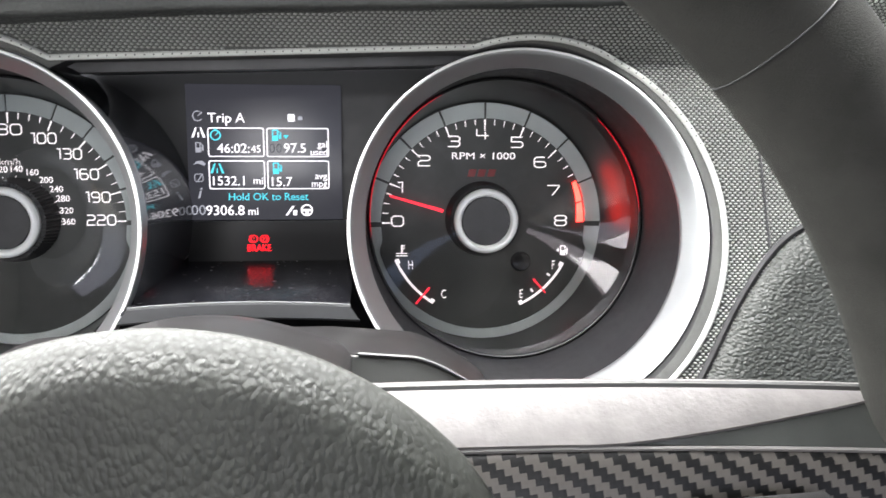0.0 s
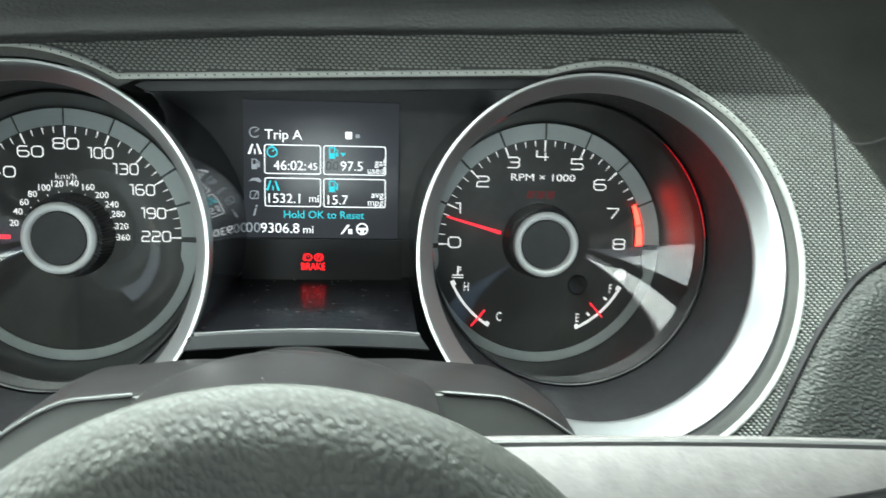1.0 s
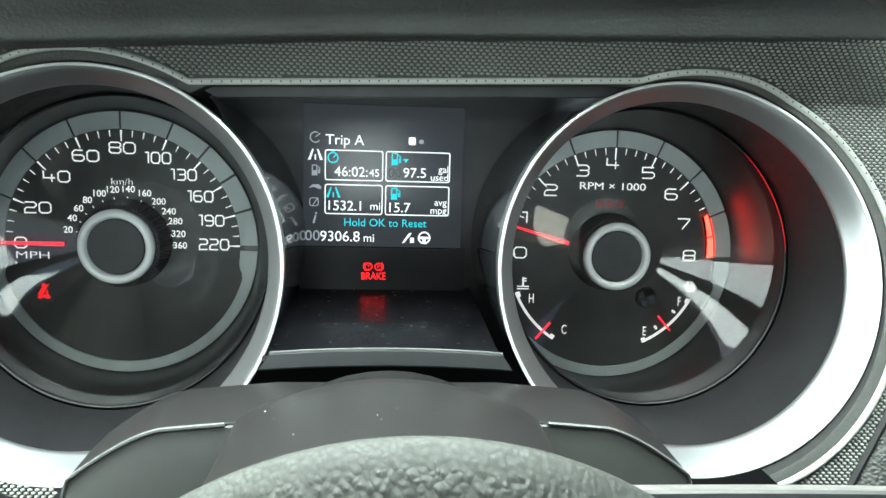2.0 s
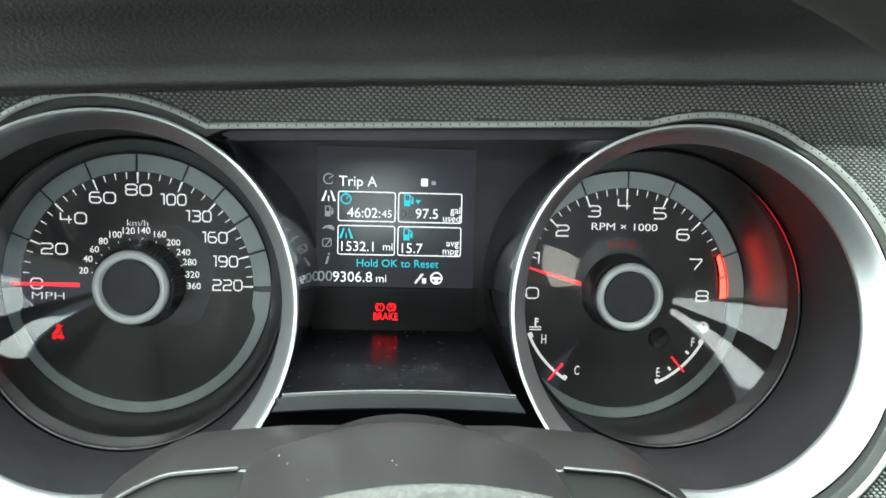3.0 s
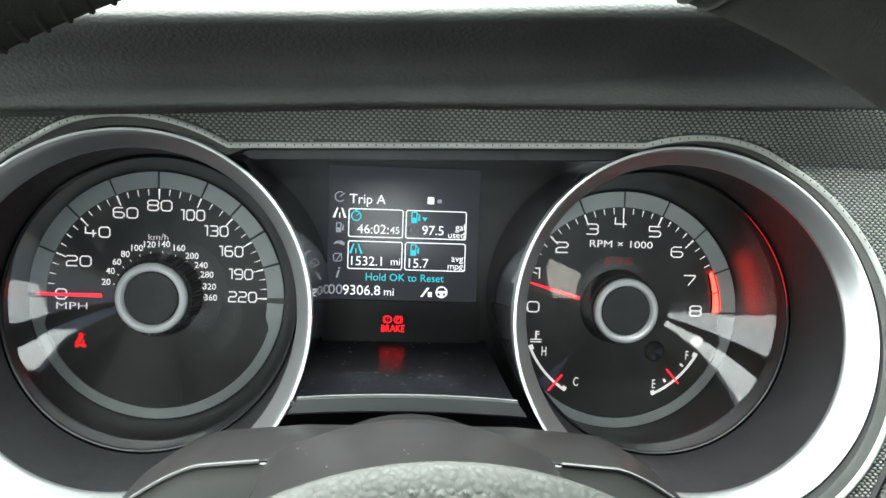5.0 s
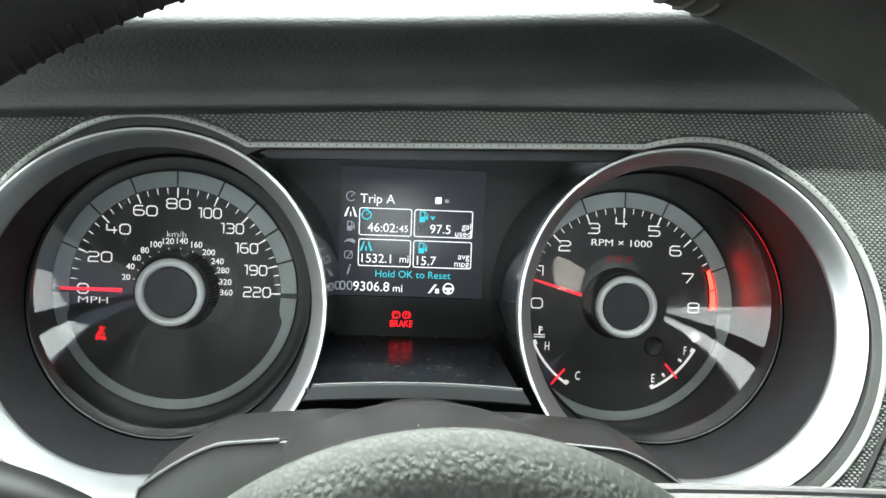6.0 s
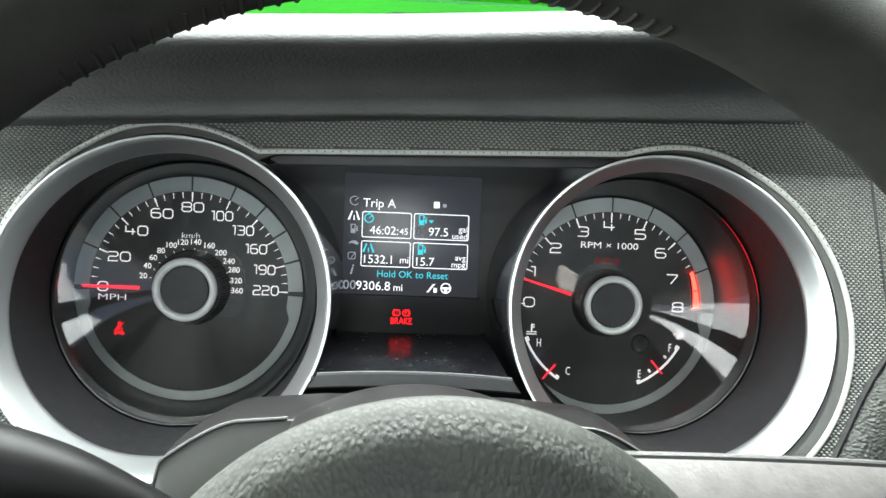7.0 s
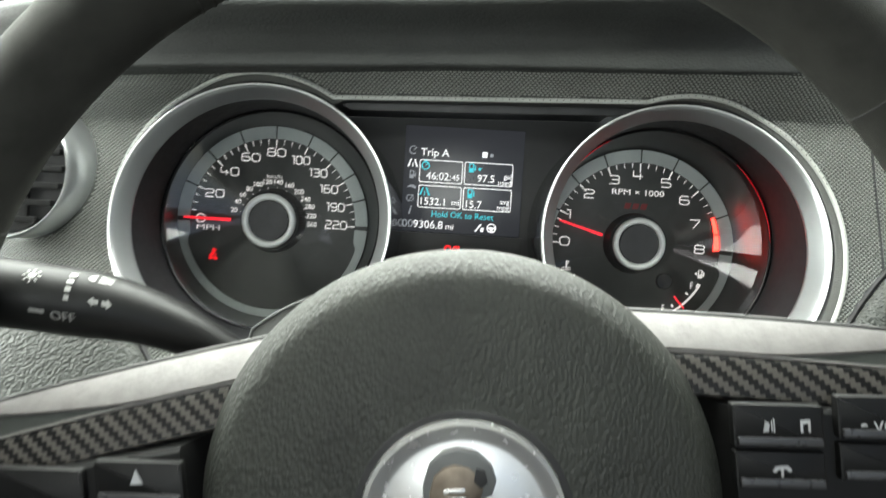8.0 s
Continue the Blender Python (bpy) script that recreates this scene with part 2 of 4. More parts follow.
def tube(path, radius, n=10, closed=False, cap=True):
    """A round bar along a path; radius may be a list."""
    pts = [Vector(p) for p in path]
    k = len(pts)
    rad = radius if isinstance(radius, (list, tuple)) else [radius] * k
    rows, up = [], None
    for i in range(k):
        a = pts[(i - 1) % k] if closed or i else pts[0]
        b = pts[(i + 1) % k] if closed or i < k - 1 else pts[-1]
        d = (b - a).normalized()
        if up is None:
            up = d.orthogonal().normalized()
        up = (up - d * up.dot(d)).normalized()
        side = d.cross(up)
        rows.append([pts[i] + rad[i] * (math.cos(2 * math.pi * j / n) * up + math.sin(2 * math.pi * j / n) * side) for j in range(n)])
    me = grid_mesh(rows, close_u=closed, close_v=True)
    if cap and not closed:
        bm = bmesh.new()
        bm.from_mesh(me)
        bmesh.ops.holes_fill(bm, edges=bm.edges[:], sides=0)
        return from_bm(bm)
    return me


def joined(*meshes):
    bm = bmesh.new()
    for me in meshes:
        if isinstance(me, bmesh.types.BMesh):
            me = from_bm(me)
        bm.from_mesh(me)
    return from_bm(bm)


def text_mesh(s, height, x, y, z, align="CENTER", wide=1.0, thick=0.00012, bold=0.0, turn=0.0):
    """Lettering in the built-in font: capitals of that height, centred upright on z."""
    cu = bpy.data.curves.new("letters", "FONT")
    cu.body, cu.size, cu.align_x, cu.extrude, cu.offset = s, height / 0.69, align, thick, bold
    cu.resolution_u = 3
    ob = bpy.data.objects.new("letters", cu)
    scene.collection.objects.link(ob)
    dg = bpy.context.evaluated_depsgraph_get()
    me = bpy.data.meshes.new_from_object(ob.evaluated_get(dg))
    bpy.data.objects.remove(ob)
    bpy.data.curves.remove(cu)
    me.transform(Matrix.Translation((x, y, z)) @ Matrix.Rotation(radians(-turn), 4, "Y") @ Matrix.Rotation(radians(90), 4, "X")
                 @ Matrix.Diagonal((wide, 1, 1, 1)) @ Matrix.Translation((0, -height / 2, 0)))
    me.materials.clear()
    return me

# ---------------------------------------------------------------- the setting
ID = Matrix.Identity(4)
SATIN = plain("satin grey trim", (0.10, 0.103, 0.103), 0.5, 0.0, 0.1, 60, 0.2, 3000, 0.00005)
BARLINE = plain("satin grey edge", (0.06, 0.062, 0.065), 0.40, 0.2, 0.1, 60)
BARGREY = plain("dark satin bar", (0.025, 0.026, 0.028), 0.5, 0, 0.12, 60, 0.2, 2600, 0.00005)
INNER = plain("satin black cluster plastic", (0.009, 0.0095, 0.011), 0.42, 0, 0.15, 60, spec=0.35)
DARK = plain("flat black plastic", (0.018, 0.018, 0.019), 0.7, 0, 0.2, 60)
FLOORING = plain("semi gloss black ledge", (0.008, 0.008, 0.010), 0.26, 0, 0.1, 60, rvar=0.04, spec=0.35)
MASKING = plain("black display mask", (0.007, 0.007, 0.008), 0.30, 0, 0.1, 60, rvar=0.03, spec=0.25)
TUBE = plain("gloss black tube", (0.030, 0.032, 0.036), 0.07, 0, 0.2, 60, rvar=0.0, spec=1.0)
WALL = plain("matt black plastic wall", (0.014, 0.014, 0.0155), 0.46, 0, 0.2, 60, spec=0.32)
REFLECTOR = plain("gloss black surround", (0.014, 0.014, 0.015), 0.36, 0, 0.05, 60, rvar=0.0, spec=1.0)
LENSRIM = plain("dark lens rim", (0.013, 0.013, 0.014), 0.34, 0, 0.2, 60, rvar=0.04, spec=0.35)
# axes of the two bezels, centres of the two dials and of the lens rims; the bezels lean back and toe in
LB, RB = (-0.1024, 0.0, 0.0023), (0.1186, 0.0, 0.0036)
LEAN_L, LEAN_R = (0.040, 0.215), (-0.052, 0.222)
LD, RD = (-0.1108, 0.0, 0.0), (0.1123, 0.0, -0.0016)
RIM_L, RIM_R = (-0.1030, 0.0030, 0.0615), (0.1172, 0.0045, 0.0615)
OPEN_L, OPEN_R = (-0.1025, 0.0062, 0.0726), (0.1208, 0.0030, 0.0750)     # ridge of the bead: x, z, radius
TOP_Z = 0.0860


def seam_z(x):
    """The straight edge of the opening over the display."""
    return 0.0710 + 0.034 * x


def top_z(x):
    """The upper edge of the fascia falls away towards the door and rises a little towards the middle of the car."""
    return TOP_Z + (0.055 * max(x, -0.26) if x < 0 else 0.030 * min(0.25, x))


def wrap(x):
    """How far the dashboard turns away towards the door."""
    d = max(0.0, -0.165 - x)
    return 2.4 * d * d if d < 0.10 else 0.024 + 0.48 * (d - 0.10)


def front(x, z):
    """The fascia leans back with the bezels, and curls towards the driver under the brow."""
    return -0.0825 - 0.02 * x + 0.26 * z - 0.90 * max(0.0, z - 0.069) + wrap(x)


def opening(grow):
    """The outline of the cluster's opening: round the left bezel, straight over the display, round the right bezel."""
    def meet(c, side):
        a = 60.0
        for _ in range(40):
            x = c[0] + side * (c[2] + grow) * math.cos(radians(a))
            a = math.degrees(math.asin((seam_z(x) + grow - c[1]) / (c[2] + grow)))
        return a

    hl, hr = meet(OPEN_L, 1), meet(OPEN_R, -1)
    rl, rr = OPEN_L[2] + grow, OPEN_R[2] + grow
    out = [("l", a, OPEN_L[0] + rl * math.cos(radians(a)), OPEN_L[1] + rl * math.sin(radians(a))) for a in np.linspace(250, hl, 90)]
    x0, x1 = out[-1][2], OPEN_R[0] - rr * math.cos(radians(hr))
    out += [("m", 0, x0 + (x1 - x0) * i / 24, seam_z(x0 + (x1 - x0) * i / 24) + grow) for i in range(1, 24)]
    out += [("r", a, OPEN_R[0] + rr * math.cos(radians(a)), OPEN_R[1] + rr * math.sin(radians(a))) for a in np.linspace(180 - hr, -70, 90)]
    return out


def outer_edge(side, a, x, z):
    if side == "m" or (side == "l" and a < 90) or (side == "r" and a > 90):
        return x, top_z(x)
    c = OPEN_L if side == "l" else OPEN_R
    dx, dz = math.cos(radians(a)), math.sin(radians(a))
    k = min(0.16 / max(abs(dx), 1e-6), ((TOP_Z - c[1]) / dz) if dz > 0 else (0.13 / max(-dz, 1e-6)))
    x1, z1 = c[0] + k * dx, c[1] + k * dz
    return x1, (top_z(x1) if z1 > TOP_Z - 0.003 else min(z1, top_z(x1)))


fascia = thing("instrument_fascia", (0.004, -0.09, 0.0), "grey knurled plastic fascia framing the two gauges", "fascia", kind="structure")
def inner_edge(side, a, x, z):
    """The panel runs in to the bezels, and to just below the bead over the display."""
    if side == "m":
        return x, z - 0.0012
    c = LB if side == "l" else RB
    return c[0] + 0.0724 * math.cos(radians(a)), c[2] + 0.0724 * math.sin(radians(a))


rows, band, wall = [], [], []
for side, a, x, z in opening(0.0):
    ix, iz = inner_edge(side, a, x, z)
    ox, oz = outer_edge(side, a, x, z)
    line = [(ix, 0.0006, iz), (ix + 0.25 * (x - ix), 0.0, iz + 0.25 * (z - iz)), (x, 0.0, z)] + [(x + (ox - x) * q, 0.0, z + (oz - z) * q) for q in np.linspace(0.08, 1, 12)]
    rows.append([(px, front(px, pz) + dy, pz) for px, dy, pz in line[2:]])
    band.append([(px, front(px, pz) + dy, pz) for px, dy, pz in line[:3]])
    wall.append([(ix, front(ix, iz) + dy, iz) for dy in (0.0006, 0.012, 0.030)])
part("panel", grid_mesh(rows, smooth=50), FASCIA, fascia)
BAND = leather("finely pitted grey plastic", (0.062, 0.064, 0.060), 2300, (1, 1, 1.4), 0.5, 0.6, 0.0005)
part("inner_band", grid_mesh(band, smooth=50), BAND, fascia, "finely pitted band next to the bezels")
# This wall is coloured dark for the shade between bead and bezel.
part("return", grid_mesh(wall, smooth=50), DARK, fascia, "inner wall of the opening, darkened for the shade in the gap")
BEAD = plain("grey moulded bead", (0.42, 0.43, 0.41), 0.40, 0, 0.1, 80, 0.3, 1500, 0.0002)
part("bead", tube([(x, front(x, z) - 0.0006, z) for _, _, x, z in opening(0.0)], 0.0012, 8), BEAD, fascia, "raised bead round the opening")


def pits(step=0.0035):
    """Flat dark hexagons on the bead at even steps, with the pits' shade in colour."""
    path = [Vector((x, front(x, z) - 0.0006, z)) for side, a, x, z in opening(0.0) if side == "m" or 25 < a < 165]
    verts, faces, left = [], [], 0.0
    for p, q in zip(path[:-1], path[1:]):
        d, n = (q - p).normalized(), (q - p).length
        while left < n:
            c = p + d * left + Vector((0, -0.00123, 0.0))
            up = d.cross(Vector((0, -1, 0)))
            b = len(verts)
            verts += [c + 0.00034 * (math.cos(math.pi * k / 3) * d + math.sin(math.pi * k / 3) * up) for k in range(6)]
            faces.append(tuple(range(b, b + 6)))
            left += step
        left -= n
    return mesh_of(verts, faces, 0)


part("bead_pit_dots", pits(), DARK, fascia, "row of flat dark dots for the shaded pits in the bead")


def knurl(px=0.0023, pz=0.00108, h=0.00075):
    """Staggered rows of small six-sided studs that stand on the fascia."""
    verts, faces = [], []
    ring = [(math.cos(radians(60 * i + 30)), math.sin(radians(60 * i + 30))) for i in range(6)]
    for j in range(int(0.195 / pz)):
        z = -0.100 + j * pz
        for i in range(int(0.530 / px)):
            x = -0.260 + (i + 0.5 * (j % 2)) * px
            if z > top_z(x) - 0.0008 or math.hypot(x + 0.2225, z - 0.021) < 0.0372 or (OPEN_L[0] < x < OPEN_R[0] and z < seam_z(x) + 0.0018):
                continue
            if math.hypot(x - OPEN_L[0], z - OPEN_L[1]) < OPEN_L[2] + 0.0018 or math.hypot(x - OPEN_R[0], z - OPEN_R[1]) < OPEN_R[2] + 0.0018:
                continue
            b = len(verts)
            y0, y1 = front(x, z) + 0.0001, front(x, z) - h
            lean = (front(x, z + 0.0004) - front(x, z - 0.0004)) / 0.0008
            verts += [(x + 0.00094 * cx, y0 + lean * 0.00050 * cz, z + 0.00050 * cz) for cx, cz in ring]
            verts += [(x + 0.00050 * cx, y1 + lean * 0.00026 * cz, z + 0.00026 * cz) for cx, cz in ring]
            faces += [(b + k, b + (k + 1) % 6, b + 6 + (k + 1) % 6, b + 6 + k) for k in range(6)] + [tuple(b + 6 + k for k in range(6))]
    return mesh_of(verts, faces, 0)


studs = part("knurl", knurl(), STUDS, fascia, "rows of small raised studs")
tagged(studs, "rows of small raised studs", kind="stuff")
part("seam", tube([(x, front(x, z) - 0.0004, z) for x, z in ((0.2135, -0.004), (0.2120, 0.04), (0.211, 0.07))], 0.0007, 6), CAVITY, fascia, "dark panel gap")

# brow of the dashboard over the cluster, and the dash top behind it
BROW = [(-0.060, 0.0838), (-0.0790, 0.0842), (-0.0816, 0.0846), (-0.0824, 0.0854), (-0.0826, 0.0866), (-0.0825, 0.0888), (-0.0824, 0.0908), (-0.0823, 0.0928), (-0.0824, 0.0950), (-0.0827, 0.0972), (-0.0834, 0.0996), (-0.0847, 0.1020), (-0.0870, 0.1046), (-0.0905, 0.1068), (-0.0937, 0.1088), (-0.0960, 0.1108), (-0.0970, 0.1130),
        (-0.0966, 0.1150), (-0.0950, 0.1172), (-0.0920, 0.1196), (-0.0880, 0.1218), (-0.083, 0.1240), (-0.070, 0.1292), (-0.055, 0.1347), (-0.045, 0.1360), (-0.035, 0.1325), (-0.02, 0.115)]
rows = []
for i in range(61):
    x = -0.50 + 1.55 * i / 60
    sag = 0.035 * max(0.0, abs(x - 0.004) - 0.20) ** 1.3 * 4
    drop = TOP_Z - top_z(x)
    rows.append([(x, y + (wrap(x) if x < 0 else 0.25 * max(0.0, x - 0.224) ** 1.5), z - sag - drop + max(0.0, min(0.2, x)) * 0.045 * min(1, max(0, (z - 0.09) / 0.025))) for y, z in BROW])
dash = thing("dashboard", (0.0, 0.0, 0.0), "black grained vinyl dashboard with a brow over the gauges", "dashboard", kind="structure")
part("brow", grid_mesh(rows, smooth=70), PAD, dash)


def side_pad(edge, out, bulge):
    rows = []
    for (x, z) in edge:
        row = []
        for v in (0, 0.01, 0.03, 0.06, 0.10, 0.16, 0.25, 0.36, 0.5, 0.7, 1.0):
            y = front(x, z) + 0.003 - 0.008 * min(1, (v / 0.03)) ** 0.5 - bulge * math.sin(min(1, v * 1.6) * math.pi / 2)
            row.append((x + out[0] * v, y, z + out[1] * v))
        rows.append(row)
    return grid_mesh(rows, smooth=60)


def spline(pts, n):
    """Points along a smooth curve through pts."""
    p = [Vector(q) for q in pts]
    p = [2 * p[0] - p[1]] + p + [2 * p[-1] - p[-2]]
    out = []
    for i in range(1, len(p) - 2):
        for k in range(n):
            t = k / n
            out.append(0.5 * ((2 * p[i]) + (p[i + 1] - p[i - 1]) * t + (2 * p[i - 1] - 5 * p[i] + 4 * p[i + 1] - p[i + 2]) * t * t
                              + (3 * p[i] - p[i - 1] - 3 * p[i + 1] + p[i + 2]) * t ** 3))
    return out + [p[-2]]


edge_r = spline([(0.30, 0.018), (0.25, 0.012), (0.232, 0.006), (0.217, -0.003), (0.201, -0.022), (0.1845, -0.049), (0.167, -0.078), (0.150, -0.12)], 6)
edge_l = spline([(-0.32, -0.026), (-0.24, -0.031), (-0.205, -0.033), (-0.178, -0.040), (-0.157, -0.053), (-0.138, -0.078), (-0.122, -0.11)], 6)
# Dark tubes stand for the shade of the seam round each pad.
part("pad_gap_shade", tube([(x, front(x, z) - 0.0002, z) for x, z in edge_r], 0.0016, 6), DARK, dash, "dark tube for the shade of the gap round the pad")
part("pad_gap_shade", tube([(x, front(x, z) - 0.0002, z) for x, z in edge_l], 0.0016, 6), DARK, dash, "dark tube for the shade of the gap round the pad")
part("knee_pad", side_pad(edge_r, (0.16, -0.16), 0.018), PAD_SIDE, dash, "bulging grained pad beside the gauges")
part("knee_pad", side_pad(edge_l, (-0.16, -0.16), 0.018), PAD_SIDE, dash, "bulging grained pad beside the gauges")

# ---------------------------------------------------------------- instrument cluster
cluster = thing("instrument_cluster", (0.004, 0.012, 0.0), "black instrument cluster with two round gauges and a lit display", "instrument cluster")
part("back_plate", block(-0.20, 0.205, 0.014, 0.020, -0.11, 0.085), INNER, cluster)


def sloped(me):
    """Follows the slope of the seam over the display."""
    if isinstance(me, bmesh.types.BMesh):
        me = from_bm(me)
    for v in me.vertices:
        v.co.z += 0.034 * v.co.x
    return me


part("hood", sloped(block(-0.075, 0.088, -0.0560, 0.013, 0.0716, 0.0740, 0.0004)), INNER, cluster, "dark roof over the display")
part("hood_lip", sloped(plate([(-0.068, 0.0712), (0.0980, 0.0712), (0.0980, 0.0658), (-0.0575, 0.0658)], -0.051, -0.055, 0.0006)), CAVITY, cluster)
floor_rows = [[(x, y, z) for y, z in ((0.013, -0.0205), (0.0085, -0.0210), (-0.040, -0.0240), (-0.084, -0.0262), (-0.086, -0.0275))] for x in (-0.0372, -0.02, 0.0045, 0.03, 0.0476)]
part("display_floor", grid_mesh(floor_rows), FLOORING, cluster, "black ledge below the display")
rows = []
for i in range(31):
    x = -0.0345 + 0.0825 * i / 30
    zt = -0.0245 + 0.0016 * (1 - ((x - 0.0068) / 0.041) ** 2)
    w = 0.0035 * (i / 30 - 0.5)
    rows.append([(x, -0.083, zt - 0.001), (x, -0.086, zt), (x, -0.0872, zt - 0.0006), (x + 2 * w, -0.0880, zt - 0.0055), (x + 2 * w, -0.086, zt - 0.0066)])
part("trim_bar", grid_mesh(rows, smooth=25), BARGREY, cluster, "satin grey trim bar below the display")
part("trim_edge", tube([(r[1][0], r[1][1], r[1][2]) for r in rows], 0.0004, 6), BARLINE, cluster, "paler top edge of the trim bar")


def leaned(me, c, lean):
    """Tilts the front of a gauge tube; the back stays upright on the dial."""
    for v in me.vertices:
        v.co.y += (lean[0] * (v.co.x - c[0]) + lean[1] * (v.co.z - c[2])) * min(1.0, max(0.0, -v.co.y / 0.03))
    return me


def loft(sections, n=128, smooth=60):
    """A skin through circles (x, z, radius, depth, lean in x, lean in z)."""
    rows = []
    for i in range(n):
        ca, sa = math.cos(2 * math.pi * i / n), math.sin(2 * math.pi * i / n)
        rows.append([(x + r * ca, y + tx * r * ca + tz * r * sa, z + r * sa) for x, z, r, y, tx, tz in sections])
    return grid_mesh(rows, close_u=True, smooth=smooth)


def between(a, b, t):
    return tuple(p + (q - p) * t for p, q in zip(a, b))


RIM_Y = -0.036


def gauge_shell(c, d, rim, lean, name):
    """Bezel, walls and lens rim of one gauge."""
    g = part(name, leaned(lathe([(0.0712, 0.013), (0.0712, -0.030), (0.0712, -0.072)], c), c, lean), TUBE, cluster, "gloss black gauge tube")
    prof = [(0.0712, -0.070), (0.0716, -0.0780), (0.0712, -0.0793), (0.0706, -0.0796), (0.0700, -0.0789), (0.0690, -0.0770), (0.0679, -0.0749), (0.0669, -0.0729),
            (0.0660, -0.0711), (0.0653, -0.0698), (0.0648, -0.0688), (0.0647, -0.0680), (0.0652, -0.0675), (0.0664, -0.0673)]
    part("bezel", leaned(lathe(prof, c, 160, smooth=75), c, lean), SILVER, g, "satin silver bezel ring")
    lip = [(0.0712 + 0.0006 * math.cos(radians(a)), -0.0799 + 0.0006 * math.sin(radians(a))) for a in range(0, 361, 45)]
    part("bezel_lip", leaned(lathe(lip, c, 128), c, lean), BRIGHT, g, "polished outer lip")
    rim_s = (*rim, RIM_Y, 0.0, 0.18)
    top_s = (c[0], c[2], 0.0652, -0.0678, *lean)
    wide = [between(rim_s, top_s, t) for t in (0.02, 0.25, 0.5, 0.75, 1.0)]
    part("inner_wall", loft([(x, z, r + 0.0012, y, tx, tz) for x, z, r, y, tx, tz in wide]), WALL, g, "black inner wall")
    ring = [(rim[0], rim[1], rim[2] + q, RIM_Y + y, 0.0, 0.18) for q, y in ((0.0014, 0.0004), (0.0009, -0.0002), (0.0004, -0.0005), (-0.0001, -0.0002), (-0.0002, 0.0010))]
    part("lens_rim", loft(ring), LENSRIM, g, "thin rim of the lens")
    low_s = (d[0], d[2], 0.0594, -0.0003, 0.0, 0.0)
    part("reflector", loft([between(rim_s, low_s, t) for t in (0.0, 0.2, 0.4, 0.6, 0.8, 0.93, 1.0)] + [(d[0], d[2], 0.0590, -0.0002, 0, 0)]), REFLECTOR, g, "gloss black sloping surround")
    return g


def tick(c, a, r0, r1, w, y):
    ca, sa = math.cos(radians(a)), math.sin(radians(a))
    q = [(r0, -w * 0.5), (r1, -w), (r1, w), (r0, w * 0.5)]
    return plate([(c[0] + r * ca - s * sa, c[2] + r * sa + s * ca) for r, s in q], y, y - 0.0002)


def knob(c, parent, ribs, k):
    """The cap and ring over a dial's spindle."""
    part("hub_cap", lathe([(k * r, y) for r, y in ((0.0001, -0.0150), (0.0118, -0.0150), (0.0126, -0.0142), (0.0128, -0.006))], c, 64), CAVITY, parent, "matt black centre cap")
    part("hub_ring", lathe([(k * r, y) for r, y in ((0.0124, -0.0142), (0.0128, -0.0158), (0.0132, -0.0166), (0.0138, -0.0170), (0.0146, -0.0170), (0.0156, -0.0165), (0.0163, -0.0155), (0.0165, -0.0140), (0.0160, -0.0120))], c, 96, smooth=60), KNOBRING, parent, "satin silver ring")
    if ribs:
        n = 72
        rows = []
        for i in range(n * 2):
            a = math.pi * i / n
            r = 0.0188 if i % 2 else 0.0179
            rows.append([(c[0] + q * math.cos(a), c[1] + y, c[2] + q * math.sin(a)) for q, y in ((r - 0.0025, -0.0125), (r - 0.0006, -0.0118), (r + 0.0012, -0.0005))])
        part("hub_skirt", grid_mesh(rows, close_u=True, smooth=20), CAVITY, parent, "ribbed black skirt")
    else:
        part("hub_skirt", lathe([(0.0158, -0.0125), (0.0170, -0.0115), (0.0185, -0.0005)], c, 64), CAVITY, parent, "black skirt")


def ring_parts(c, gaps, parent):
    """The grey band: cut pieces above, a thin unbroken arc below."""
    for a0, a1 in zip(gaps[:-1], gaps[1:]):
        part("ring_segment", arc_plate(c, 0.0513, 0.0588, a0 + 0.6, a1 - 0.6, -0.0004, -0.0016, max(4, int((a1 - a0) / 3))), RING, parent)
    lo = [(0.0513, -2), (0.0513, -9), (0.0519, -11), (0.0533, -13.5), (0.0541, -16)]
    pts = [(r, a) for r, a in lo] + [(0.0541, a) for a in range(-20, -161, -5)] + [(r, -180 - a) for r, a in reversed(lo)]
    bm_rows = []
    for r, a in pts:
        ca, sa = math.cos(radians(a)), math.sin(radians(a))
        bm_rows.append([(c[0] + q * ca, c[1] + y, c[2] + q * sa) for q, y in ((r, -0.0004), (r, -0.0016), (0.0588, -0.0016), (0.0588, -0.0004))])
    part("ring_segment", grid_mesh(bm_rows, smooth=30), RING, parent, "thin lower arc of the grey ring")


def lens(c, parent, kx=0.0, kz=0.0, s0=20.5, s1=20.5):
    """The dished lens, set with a slight tilt."""
    prof = [(0.0168, -0.0155)]
    for k in range(12):
        prof.append((prof[-1][0] + 0.0037, prof[-1][1] - 0.0037 * math.tan(radians(s0 + (s1 - s0) * min(1.0, max(0.0, (k - 6) / 2.0))))))
    me = lathe(prof, c, 128, smooth=60)
    for v in me.vertices:
        v.co.y += kx * (v.co.x - c[0]) + kz * (v.co.z - c[2])
    return part("lens", me, LENS, parent, "clear dished lens")


def number(s, c, a, r, h, parent, material=None, wide=None, y=-0.0003, bold=-0.00008):
    wide = wide or (1.5 if len(s) < 3 else 1.15)
    part("numeral", text_mesh(s, h, c[0] + r * math.cos(radians(a)), y, c[2] + r * math.sin(radians(a)), wide=wide, bold=bold), material or WHITE, parent)


